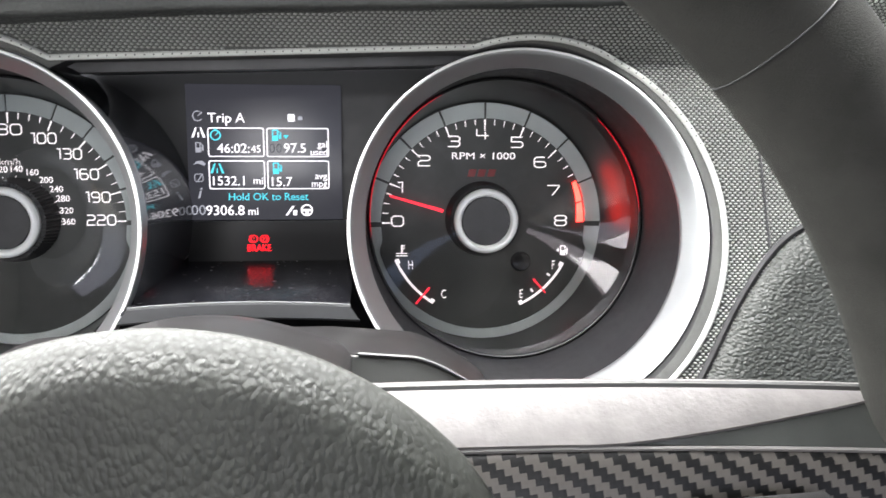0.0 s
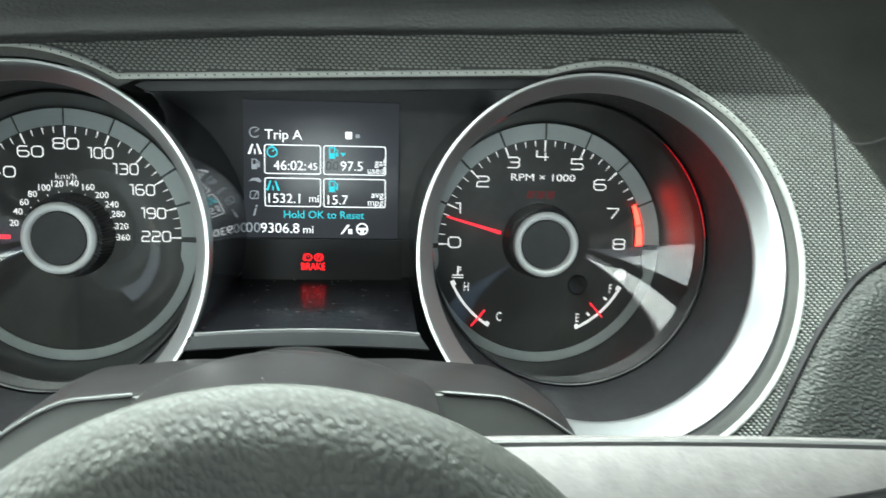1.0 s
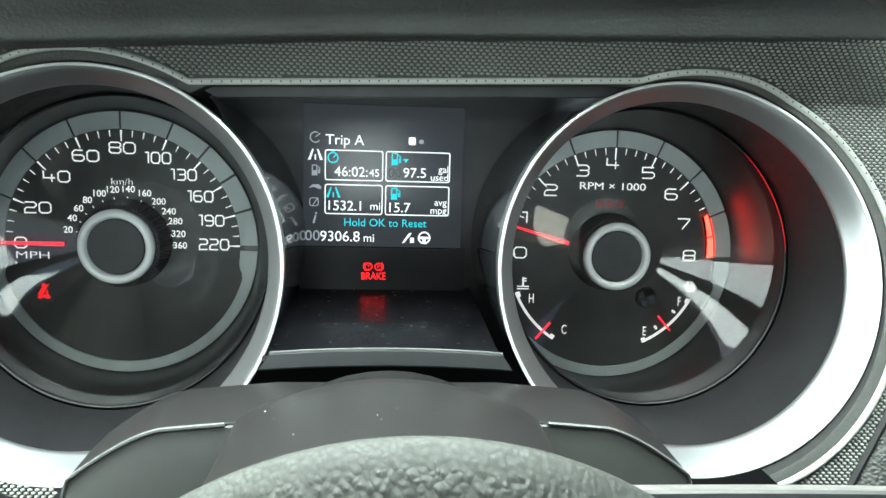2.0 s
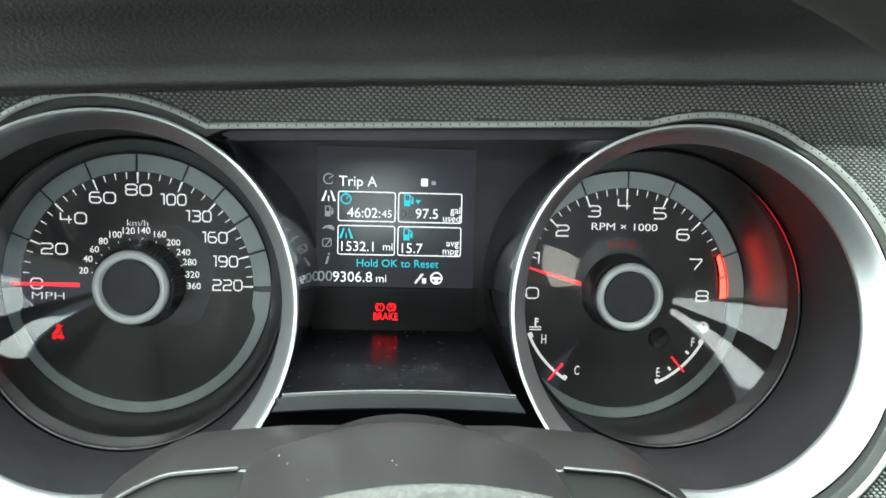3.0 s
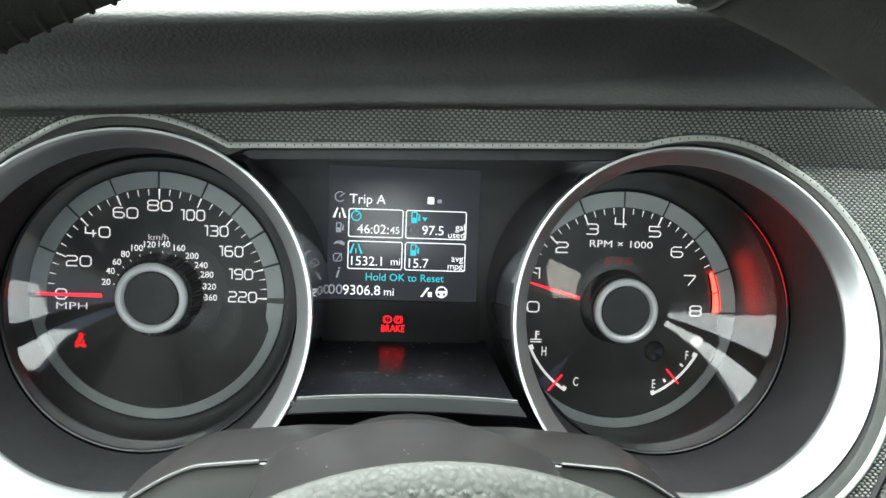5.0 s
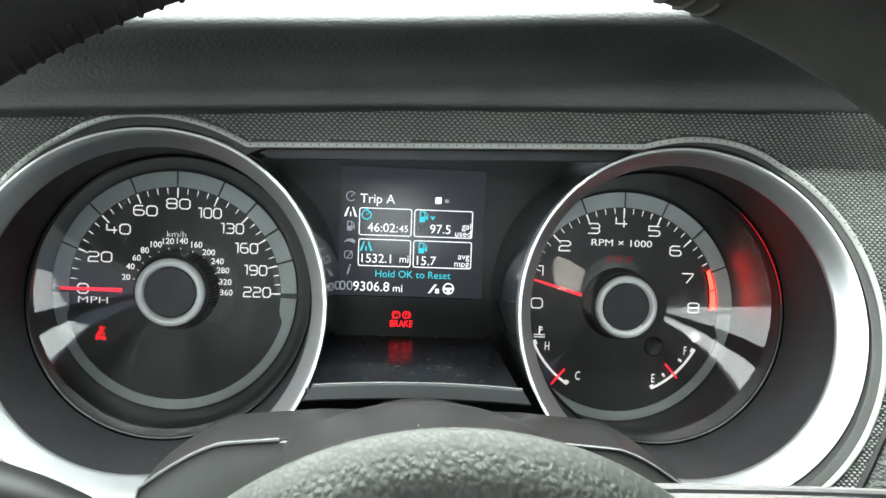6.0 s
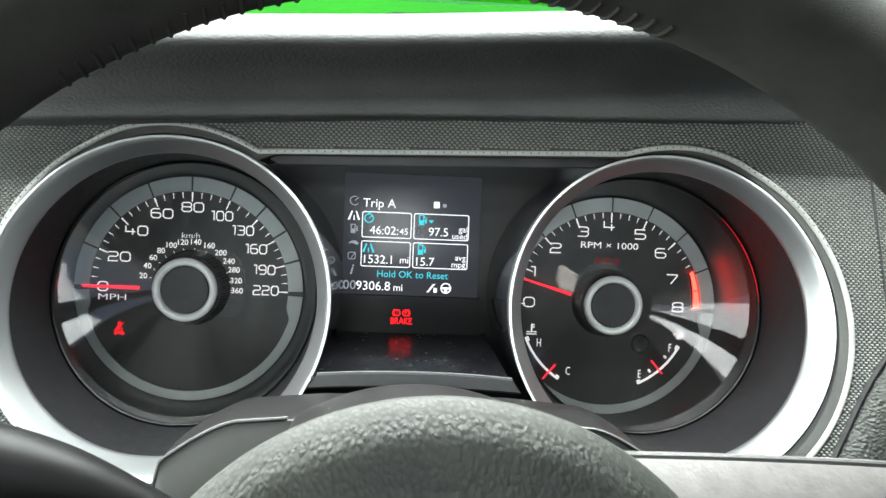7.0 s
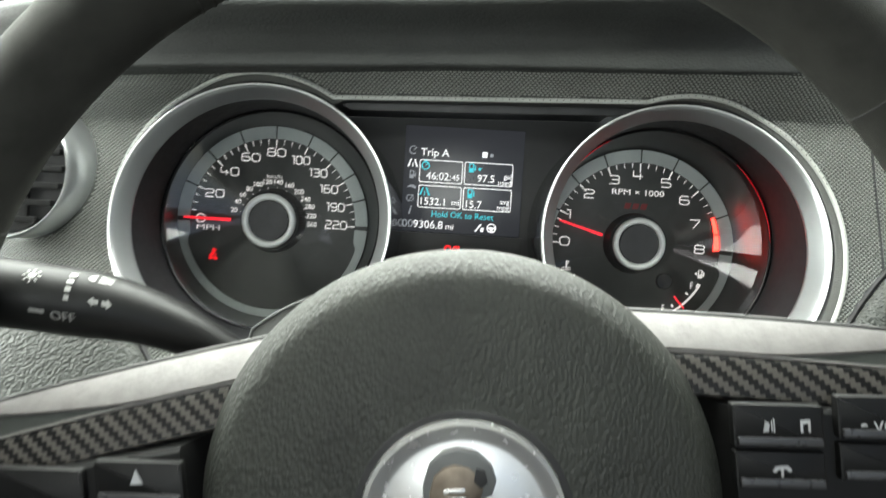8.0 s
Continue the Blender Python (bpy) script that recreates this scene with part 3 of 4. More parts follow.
GLYPHS = {
    "0": [((0.2, 0), (0.8, 0), (1, 0.2), (1, 0.8), (0.8, 1), (0.2, 1), (0, 0.8), (0, 0.2), (0.2, 0))],
    "1": [((0.2, 1), (0.6, 1), (0.6, 0))],
    "2": [((0, 1), (0.82, 1), (1, 0.82), (1, 0.66), (0.82, 0.5), (0.18, 0.5), (0, 0.34), (0, 0), (1, 0))],
    "3": [((0, 1), (0.82, 1), (1, 0.82), (1, 0.64), (0.86, 0.52), (1, 0.40), (1, 0.18), (0.82, 0), (0, 0)), ((0.25, 0.52), (0.86, 0.52))],
    "4": [((0, 1), (0, 0.36), (1, 0.36)), ((0.72, 0.72), (0.72, 0))],
    "5": [((0.95, 1), (0, 1), (0, 0.55), (0.82, 0.55), (1, 0.4), (1, 0.18), (0.82, 0), (0, 0))],
    "6": [((0.9, 1), (0.2, 1), (0, 0.8), (0, 0.2), (0.2, 0), (0.8, 0), (1, 0.18), (1, 0.4), (0.82, 0.55), (0.03, 0.55))],
    "7": [((0, 1), (1, 1), (1, 0.86), (0.42, 0))],
    "8": [((0.18, 0), (0.82, 0), (1, 0.16), (1, 0.38), (0.86, 0.52), (1, 0.66), (1, 0.84), (0.82, 1), (0.18, 1), (0, 0.84), (0, 0.66), (0.14, 0.52), (0, 0.38), (0, 0.16), (0.18, 0)), ((0.14, 0.52), (0.86, 0.52))],
    "9": [((0.1, 0), (0.8, 0), (1, 0.2), (1, 0.8), (0.8, 1), (0.2, 1), (0, 0.84), (0, 0.62), (0.18, 0.47), (0.97, 0.47))],
}


def stroke(pts, w, y):
    """A flat mitred ribbon along (x, z) points."""
    closed = pts[0] == pts[-1]
    p = [Vector(q) for q in (pts[:-1] if closed else pts)]
    n = len(p)
    verts = []
    for i in range(n):
        a = (p[i] - p[i - 1]).normalized() if closed or i else None
        b = (p[(i + 1) % n] - p[i]).normalized() if closed or i < n - 1 else None
        a, b = a or b, b or a
        na, nb = Vector((-a.y, a.x)), Vector((-b.y, b.x))
        m = (na + nb).normalized()
        k = min(1.6, 1 / max(0.4, m.dot(na))) * w / 2
        verts += [(p[i].x + m.x * k, y, p[i].y + m.y * k), (p[i].x - m.x * k, y, p[i].y - m.y * k)]
    faces = [(2 * i, 2 * i + 1, (2 * i + 3) % (2 * n), (2 * i + 2) % (2 * n)) for i in range(n if closed else n - 1)]
    return mesh_of(verts, faces, 0)


def dial_number(s, cx, cz, parent, w, h, gap=0.0013, line=0.00062):
    """Square, extended dial figures, centred at cx, cz."""
    widths = [w * (0.55 if ch == "1" else 1) for ch in s]
    x = cx - (sum(widths) + gap * (len(s) - 1)) / 2
    z = cz - h / 2
    pieces = []
    for ch, cw in zip(s, widths):
        for k, path in enumerate(GLYPHS[ch]):
            pieces.append(stroke([(x + (px * (w if ch == "1" else cw)) - (0.1 * w if ch == "1" else 0), z + pz * h) for px, pz in path], line, -0.0003 - 0.00004 * k))
        x += cw + gap
    part("numeral", joined(*pieces), WHITE, parent)


# speedometer
speedo = gauge_shell(LB, LD, RIM_L, LEAN_L, "speedometer")
face = part("dial_face", lathe([(0.0001, 0.0), (0.059, 0.0), (0.0600, 0.0002)], LD, 64), FACE, speedo, "black dial face")
MPH = [("0", -0.1555, 0.0), ("20", -0.1475, 0.0158), ("40", -0.1389, 0.0297), ("60", -0.1262, 0.0391), ("80", -0.1105, 0.0430), ("100", -0.0955, 0.0390),
       ("130", -0.0845, 0.0318), ("160", -0.0774, 0.0223), ("190", -0.0727, 0.0115), ("220", -0.0715, 0.0006)]
for s, x, z in MPH:
    dial_number(s, x, z, speedo, 0.0049 if len(s) < 3 else 0.0036, 0.0047, 0.0013 if len(s) < 3 else 0.0011)
MAJOR = [180, 157.5, 135, 112.5, 90, 67.5, 48, 32, 16, 0]
ring_parts(LD, sorted([180, 157.5, 135, 112.5, 90, 67.5, 49.5, 33.5, 17, 0]), speedo)
for a, b in zip(MAJOR[:-1], MAJOR[1:]):
    part("tick", tick(LD, a, 0.0459, 0.0508, 0.00042, -0.0002), WHITE, speedo)
    n = 4 if a > 70 else 3
    for i in range(1, n):
        part("tick", tick(LD, a + (b - a) * i / n, 0.0479, 0.0508, 0.00026, -0.0002), WHITE, speedo)
part("tick", tick(LD, 0, 0.0459, 0.0508, 0.00042, -0.0002), WHITE, speedo)
KMH = [("20", 165.5), ("40", 152.5), ("60", 140.5), ("80", 128), ("100", 114.5), ("120", 100.5), ("140", 85), ("160", 68.5), ("200", 52), ("240", 38), ("280", 26), ("320", 12.5), ("360", 0)]
for s, a in KMH:
    number(s, LD, a, 0.0250 if a > 20 else 0.0243, 0.0029, speedo, wide=1.0, bold=0.00002)
    part("tick", tick(LD, a, 0.0205, 0.0215, 0.0002, -0.0002), WHITE, speedo)
number("km/h", LD, 90.5, 0.0282, 0.0029, speedo, wide=1.15)
number("MPH", LD, 187.8, 0.0402, 0.0033, speedo, wide=1.6)
part("needle", plate([(LD[0] - 0.0545, 0.0007), (LD[0] - 0.0255, 0.0008), (LD[0] - 0.0255, -0.0009), (LD[0] - 0.0545, -0.0004)], -0.0018, -0.0026), REDLIT, speedo, "lit red needle")
# belt warning: a seated figure's plain shape with a slash
bx, bz = LD[0] - 0.0358, -0.0222
belt = [plate([(bx + 0.0009 * math.cos(t), bz + 0.0030 + 0.0010 * math.sin(t)) for t in np.linspace(0, 2 * math.pi, 12, endpoint=False)], -0.0003, -0.0006)]
for pts in ([(-0.0016, -0.0008), (-0.0002, -0.0008), (0.0011, 0.0017), (-0.0008, 0.0018), (-0.0014, 0.0012)], [(0.0006, -0.0008), (0.0017, -0.0008), (0.0015, 0.0012)],
            [(-0.0028, -0.0026), (-0.0014, -0.0032), (-0.0008, -0.0012), (-0.0020, -0.0012)], [(0.0012, -0.0032), (0.0028, -0.0026), (0.0020, -0.0012), (0.0008, -0.0012)],
            [(-0.0008, -0.0026), (0.0008, -0.0026), (0.0006, -0.0012), (-0.0006, -0.0012)], [(0.0019, 0.0036), (0.0024, 0.0034), (-0.0024, -0.0012), (-0.0028, -0.0008)]):
    belt.append(plate([(bx + x, bz + z) for x, z in pts], -0.0003, -0.0006))
part("belt_lamp", joined(*belt), REDLAMP, speedo, "lit red seat belt warning lamp")
knob((-0.1096, 0.0, 0.0010), speedo, True, 0.985)
lens((-0.1065, 0.0, 0.002), speedo, -0.03, 0.04, 21.0, 19.5)

# tachometer
tacho = gauge_shell(RB, RD, RIM_R, LEAN_R, "tachometer")
part("dial_face", lathe([(0.0001, 0.0), (0.059, 0.0), (0.0600, 0.0002)], RD, 64), FACE, tacho, "black dial face")
RPM = [("0", 0.0692, -0.0007), ("1", 0.0704, 0.0159), ("2", 0.0824, 0.0290), ("3", 0.0970, 0.0384), ("4", 0.1112, 0.0420), ("5", 0.1285, 0.0381), ("6", 0.1402, 0.0283), ("7", 0.1472, 0.0143), ("8", 0.1513, -0.0009)]
for s, x, z in RPM:
    dial_number(s, x, z, tacho, 0.0058, 0.0050)
ring_parts(RD, [22.5 * i for i in range(9)], tacho)
for i in range(0, 33):
    a = 180 - i * 180 / 32
    if a < 28 and i % 4:
        continue
    big = i % 4 == 0
    if a < 30 and big:
        continue
    part("tick", tick(RD, a, 0.0452 if big else 0.0479, 0.0508, 0.00042 if big else 0.00026, -0.0002), WHITE, tacho)
number("RPM × 1000", RD, 91, 0.0330, 0.0034, tacho, wide=1.30, bold=-0.00001)
for a0, a1, r0, r1 in ((0.3, 11.6, 0.0462, 0.0469), (12.4, 24.3, 0.0470, 0.0478)):
    rows, side = [], []
    for i in range(9):
        a, r = radians(a0 + (a1 - a0) * i / 8), r0 + (r1 - r0) * i / 8
        rows.append([(RD[0] + q * math.cos(a), y, RD[2] + q * math.sin(a)) for q, y in ((r, -0.0032), (0.0505, -0.0010), (0.0505, -0.0002))])
        side.append([(RD[0] + r * math.cos(a), y, RD[2] + r * math.sin(a)) for y in (-0.0002, -0.0033)])
    part("redline_strip", grid_mesh(rows, smooth=20), REDLINE, tacho, "lit orange red redline strip")
    part("strip_side", grid_mesh(side, smooth=20), DARK, tacho, "dark side wall of the strip")
badge = [plate([(RD[0] + x0, 0.0212), (RD[0] + x0 + 0.0036, 0.0212), (RD[0] + x0 + 0.0046, 0.0248), (RD[0] + x0 + 0.0010, 0.0248)], -0.0002, -0.0004) for x0 in (-0.0085, -0.0036, 0.0013)]
part("badge", joined(*badge), REDDIM, tacho, "dull red badge of slanted bars")


def radial_needle(c, a, r0, r1, w0, w1, y0, y1):
    ca, sa = math.cos(radians(a)), math.sin(radians(a))
    return plate([(c[0] + r * ca - s * sa, c[2] + r * sa + s * ca) for r, s in ((r0, -w0), (r1, -w1), (r1, w1), (r0, w0))], y0, y1)


part("needle", radial_needle(RD, 163.9, 0.0215, 0.0490, 0.0008, 0.0004, -0.0018, -0.0026), REDLIT, tacho, "lit red needle")
part("temperature_needle", radial_needle(RD, 230.0, 0.0425, 0.0530, 0.0004, 0.0003, -0.0010, -0.0018), REDLIT, tacho, "lit red needle")
part("fuel_needle", radial_needle(RD, -48.5, 0.0385, 0.0480, 0.0004, 0.0003, -0.0010, -0.0018), REDLIT, tacho, "lit red needle")
part("temperature_scale", joined(arc_plate(RD, 0.0472, 0.0484, 203.5, 236.5, -0.0002, -0.0005, 10), arc_plate(RD, 0.0462, 0.0484, 202.5, 205.5, -0.0002, -0.0006, 3),
                                 arc_plate(RD, 0.0462, 0.0484, 235.5, 238, -0.0002, -0.0006, 3)), WHITE, tacho)
part("fuel_scale", joined(arc_plate(RD, 0.0452, 0.0464, -64.5, -29, -0.0002, -0.0005, 10), arc_plate(RD, 0.0442, 0.0464, -30, -27, -0.0002, -0.0006, 3),
                          arc_plate(RD, 0.0442, 0.0464, -66, -63.5, -0.0002, -0.0006, 3), arc_plate(RD, 0.0418, 0.0437, -55, -53.5, -0.0002, -0.0006, 2),
                          arc_plate(RD, 0.0418, 0.0437, -39.5, -38, -0.0002, -0.0006, 2)), WHITE, tacho)
for s, x, z in (("H", -0.0367, -0.0226), ("C", -0.0201, -0.0376), ("F", 0.0358, -0.0233), ("E", 0.0195, -0.0381)):
    part("numeral", text_mesh(s, 0.0044, RD[0] + x, -0.0003, z, wide=0.62), WHITE, tacho)
ix, iz = RD[0] - 0.0410, -0.0155
part("temperature_icon", joined(plate(rect(ix - 0.0004, ix + 0.0004, iz - 0.001, iz + 0.003), -0.0002, -0.0005), plate(rect(ix, ix + 0.0016, iz + 0.0022, iz + 0.0027), -0.0002, -0.0004),
                                plate(rect(ix, ix + 0.0016, iz + 0.0010, iz + 0.0015), -0.0002, -0.0004), plate(rect(ix - 0.0028, ix + 0.0028, iz - 0.0016, iz - 0.0011), -0.0002, -0.0005),
                                plate(rect(ix - 0.0028, ix + 0.0028, iz - 0.0028, iz - 0.0023), -0.0002, -0.0004)), WHITE, tacho)


def pump_icon(x, z, s, y, left=False):
    ps = [plate(rect(x - 1.0 * s, x + 0.6 * s, z - 1.6 * s, z - 0.1 * s), y, y - 0.0003), plate(rect(x - 1.0 * s, x - 0.7 * s, z - 0.1 * s, z + 1.5 * s), y, y - 0.0003),
          plate(rect(x + 0.3 * s, x + 0.6 * s, z - 0.1 * s, z + 1.5 * s), y, y - 0.0003), plate(rect(x - 0.7 * s, x + 0.3 * s, z + 1.2 * s, z + 1.5 * s), y, y - 0.0003),
          plate(rect(x + 0.8 * s, x + 1.1 * s, z - 1.0 * s, z + 0.2 * s), y, y - 0.0003), plate([(x + 0.6 * s, z + 1.2 * s), (x + 1.4 * s, z + 0.6 * s), (x + 1.4 * s, z - 1.0 * s), (x + 1.15 * s, z - 1.0 * s), (x + 1.15 * s, z + 0.5 * s), (x + 0.6 * s, z + 0.9 * s)], y, y - 0.0003)]
    if left:
        ps.append(plate([(x - 2.3 * s, z), (x - 1.4 * s, z - 0.7 * s), (x - 1.4 * s, z + 0.7 * s)], y, y - 0.0003))
    return joined(*ps)


part("fuel_icon", pump_icon(RD[0] + 0.0408, -0.0159, 0.0016, -0.0002, True), WHITE, tacho)
part("sensor", lathe([(0.0001, -0.0008), (0.0042, -0.0012), (0.0050, -0.0004), (0.0052, 0.0)], (RD[0] + 0.019, 0, -0.0215), 32), GLOSSY, tacho, "small black round light sensor")

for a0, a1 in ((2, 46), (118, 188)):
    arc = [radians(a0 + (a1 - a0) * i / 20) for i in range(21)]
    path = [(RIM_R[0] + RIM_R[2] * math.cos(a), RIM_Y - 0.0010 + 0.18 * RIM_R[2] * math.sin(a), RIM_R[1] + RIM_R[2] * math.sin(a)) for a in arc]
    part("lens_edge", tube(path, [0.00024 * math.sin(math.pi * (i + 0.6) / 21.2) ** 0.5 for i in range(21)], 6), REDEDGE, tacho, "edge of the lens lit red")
knob((0.1112, 0.0, 0.0004), tacho, False, 0.945)
lens((0.1150, 0.0, 0.002), tacho, 0.0, 0.008)

# display
Y = 0.0085
screen = part("display", block(-0.0325, 0.0420, Y, 0.0135, -0.0005, 0.0655, 0.0004), LCDBACK, cluster, "lit colour trip computer display")
part("lower_mask", block(-0.034, 0.044, Y - 0.0005, 0.0135, -0.0245, -0.0009), MASKING, cluster, "gloss black mask with warning lamps")


def sx(px):
    return -0.0226 + (px - 610) * 0.0581 / 215


def sz(px, py):
    return 0.0445 - (py - (375 + (px - 610) * 3 / 215)) * 0.0300 / 110


def write(s, px, py, h, material, align="LEFT", wide=1.0, bold=0.0):
    part("text", text_mesh(s, h, sx(px), Y - 0.0003, sz(px, py), align, wide, bold=bold), material, screen)


def frame_box(x0, x1, z0, z1, w=0.0005):
    o, i = rect(x0, x1, z0, z1, 0.0012), rect(x0 + w, x1 - w, z0 + w, z1 - w, 0.0008)
    n = len(o)
    verts = [(x, Y - 0.0003, z) for x, z in o] + [(x, Y - 0.0003, z) for x, z in i] + [(x, Y - 0.0001, z) for x, z in o] + [(x, Y - 0.0001, z) for x, z in i]
    faces = []
    for k in range(n):
        j = (k + 1) % n
        faces += [(k, j, n + j, n + k), (2 * n + k, 2 * n + j, j, k), (n + k, n + j, 3 * n + j, 3 * n + k)]
    return mesh_of(verts, faces, 0)


for c0, c1 in ((610, 710), (714, 826)):
    for z0, z1 in ((0.0305, 0.0447), (0.0147, 0.0288)):
        part("frame_line", frame_box(sx(c0), sx(c1), z0, z1), LCDWHITE, screen)
write("Trip A", 611, 357, 0.0046, LCDWHITE)
write("46:02:", 626, 411, 0.0045, LCDWHITE)
write("45", 686, 413, 0.0034, LCDWHITE)
write("97.5", 744, 412, 0.0045, LCDWHITE)
write("00", 718, 412, 0.0045, LCDFAINT)
write("gal", 824, 406, 0.0032, LCDWHITE, "RIGHT")
write("used", 824, 420, 0.0032, LCDWHITE, "RIGHT")
write("1532.1", 612, 469, 0.0045, LCDWHITE)
write("mi", 707, 470, 0.0036, LCDWHITE, "RIGHT")
write("15.7", 717, 472, 0.0045, LCDWHITE)
write("avg", 822, 463, 0.0032, LCDWHITE, "RIGHT")
write("mpg", 822, 477, 0.0032, LCDWHITE, "RIGHT")
write("Hold OK to Reset", 715, 499, 0.0036, LCDCYAN, "CENTER", 1.0)
write("00", 576, 521, 0.0048, LCDDIM, wide=1.05)
write("9306.8", 602, 522, 0.0048, LCDWHITE, wide=1.0)
write("mi", 677, 525, 0.0038, LCDWHITE)
slanted = text_mesh("i", 0.0054, sx(594), Y - 0.0003, sz(594, 490), "CENTER", 1.0, bold=0.0001)
for v in slanted.vertices:
    v.co.x += 0.25 * (v.co.z - sz(594, 490))
part("text", slanted, LCDDIM, screen)
yy = Y - 0.0001
part("page_mark", plate(rect(sx(753), sx(765), sz(758, 365), sz(758, 352), 0.0006), yy, yy - 0.0002), LCDWHITE, screen)
part("page_mark", plate(rect(sx(771), sx(779), sz(775, 363), sz(775, 356), 0.0006), yy, yy - 0.0002), LCDDIM, screen)


def ring_icon(x, z, r, w, a0=0, a1=360):
    return arc_plate((x, 0, z), r - w, r, a0, a1, yy, yy - 0.0002, 20)


part("icon", joined(ring_icon(sx(594), sz(594, 354), 0.0026, 0.0005, 60, 320), tick((sx(594), 0, sz(594, 354)), 40, 0.0, 0.0028, 0.0003, yy)), LCDDIM, screen)


def road_icon(x, z, s):
    return joined(plate([(x - 1.4 * s, z - s), (x - 0.9 * s, z - s), (x - 0.3 * s, z + s), (x - 0.6 * s, z + s)], yy, yy - 0.0002),
                  plate([(x + 0.9 * s, z - s), (x + 1.4 * s, z - s), (x + 0.6 * s, z + s), (x + 0.3 * s, z + s)], yy, yy - 0.0002),
                  plate(rect(x - 0.12 * s, x + 0.12 * s, z - s, z), yy, yy - 0.0002))


part("icon", road_icon(sx(594), sz(594, 383), 0.0024), LCDWHITE, screen)
part("icon", pump_icon(sx(594), sz(594, 409), 0.0016, yy), LCDDIM, screen)
part("icon", plate([(sx(583), sz(594, 440)), (sx(589), sz(594, 434)), (sx(599), sz(594, 433)), (sx(605), sz(594, 438)), (sx(603), sz(594, 442)), (sx(592), sz(594, 438))], yy, yy - 0.0002), LCDDIM, screen)
part("icon", joined(frame_box(sx(584), sx(600), sz(594, 471), sz(594, 456), 0.0004), tick((sx(590), 0, sz(594, 469)), 55, 0, 0.0042, 0.0003, yy)), LCDDIM, screen)
part("icon", joined(ring_icon(sx(624), sz(624, 388), 0.0026, 0.0006), tick((sx(624), 0, sz(624, 388)), 45, 0, 0.002, 0.0003, yy), plate(rect(sx(621), sx(627), sz(624, 378), sz(624, 375)), yy, yy - 0.0002)), LCDCYAN, screen)
part("icon", joined(pump_icon(sx(731), sz(731, 389), 0.0018, yy), plate([(sx(744), sz(748, 389)), (sx(754), sz(748, 389)), (sx(749), sz(748, 396))], yy, yy - 0.0002)), LCDCYAN, screen)
part("icon", road_icon(sx(625), sz(625, 447), 0.0024), LCDCYAN, screen)
part("icon", pump_icon(sx(731), sz(731, 448), 0.0018, yy), LCDCYAN, screen)
part("icon", joined(ring_icon(sx(784), sz(784, 525), 0.0030, 0.0007), plate(rect(sx(775), sx(793), sz(784, 527), sz(784, 523)), yy, yy - 0.0002), plate(rect(sx(781), sx(787), sz(784, 533), sz(784, 524)), yy, yy - 0.0002)), LCDWHITE, screen)
part("icon", joined(plate([(sx(745), sz(750, 534)), (sx(749), sz(750, 534)), (sx(762), sz(750, 517)), (sx(757), sz(750, 517))], yy, yy - 0.0002), plate(rect(sx(759), sx(766), sz(762, 534), sz(762, 525)), yy, yy - 0.0002)), LCDWHITE, screen)
yb = Y - 0.0006
bxc = sx(696)
BRK, BS = -0.0112, 0.80
lampm = [text_mesh("BRAKE", 0.0043 * BS, bxc, yb - 0.0002, BRK - 0.0040 * BS, wide=0.80, bold=-0.00005)]
for dx, s in ((-0.0030 * BS, "!"), (0.0030 * BS, "P")):
    lampm.append(arc_plate((bxc + dx, 0, BRK + 0.0016 * BS), 0.0019 * BS, 0.0023 * BS, 0, 360, yb, yb - 0.0002, 20))
    lampm.append(text_mesh(s, 0.0025 * BS, bxc + dx, yb - 0.0002, BRK + 0.0016 * BS, wide=0.9, bold=-0.00005))
    lampm.append(arc_plate((bxc + dx, 0, BRK + 0.0016 * BS), 0.0028 * BS, 0.0031 * BS, 125 if dx < 0 else -55, 235 if dx < 0 else 55, yb, yb - 0.0002, 8))
part("brake_lamp", joined(*lampm), BRAKELAMP, cluster, "lit red brake warning lamp")

# ---------------------------------------------------------------- steering column
CX = 0.0068
column = thing("steering_column", (CX, -0.10, -0.05), "dark grey plastic steering column shroud behind the wheel", "steering column")


def shell_z(dx):
    d = abs(dx)
    return -0.0265 - 0.0035 * max(0, d - 0.035) / 0.04 - 0.30 * max(0, d - 0.062) ** 1.5 * 10 - (4.0 * max(0, d - 0.088) if d > 0.088 else 0)


def hump_z(dx, y):
    d = abs(dx)
    k = max(0.0, 1 - (d / 0.0425) ** 2)
    return -0.0275 + 0.0140 * k ** 0.9


xs = np.linspace(-0.1, 0.1, 81)
rows = []
for y, dz in ((-0.100, -0.012), (-0.104, -0.003), (-0.112, 0.0), (-0.125, 0.0005), (-0.138, 0.0), (-0.1435, -0.0006)):
    rows.append([(CX + d, y, shell_z(d) + dz) for d in xs])
part("upper_shell", grid_mesh(rows, smooth=40), SHROUD, column)
edge = [(CX + d, -0.1440, shell_z(d) - 0.0004) for d in xs]
for sgn in (-1, 1):
    side = [p for p in edge if (p[0] - CX) * sgn > 0.0440]
    part("shell_edge", tube(side, 0.0006, 6), SATIN, column, "paler edge strip along the shroud")
rows = [[(x, -0.1428, z - 0.0001) for x, _, z in edge], [(x, -0.1441, z - 0.0010) for x, _, z in edge], [(x, -0.1444, z - 0.004) for x, _, z in edge], [(CX + (x - CX) * 0.97, -0.152, min(z, -0.03) - 0.028) for x, _, z in edge], [(CX + (x - CX) * 0.9, -0.150, -0.12) for x, _, z in edge]]
COVER = plain("matt grey column cover", (0.055, 0.057, 0.055), 0.55, 0, 0.1, 50, 0.3, 2200, 0.0001)
part("front_cover", grid_mesh(rows, smooth=40), COVER, column)
rows = []
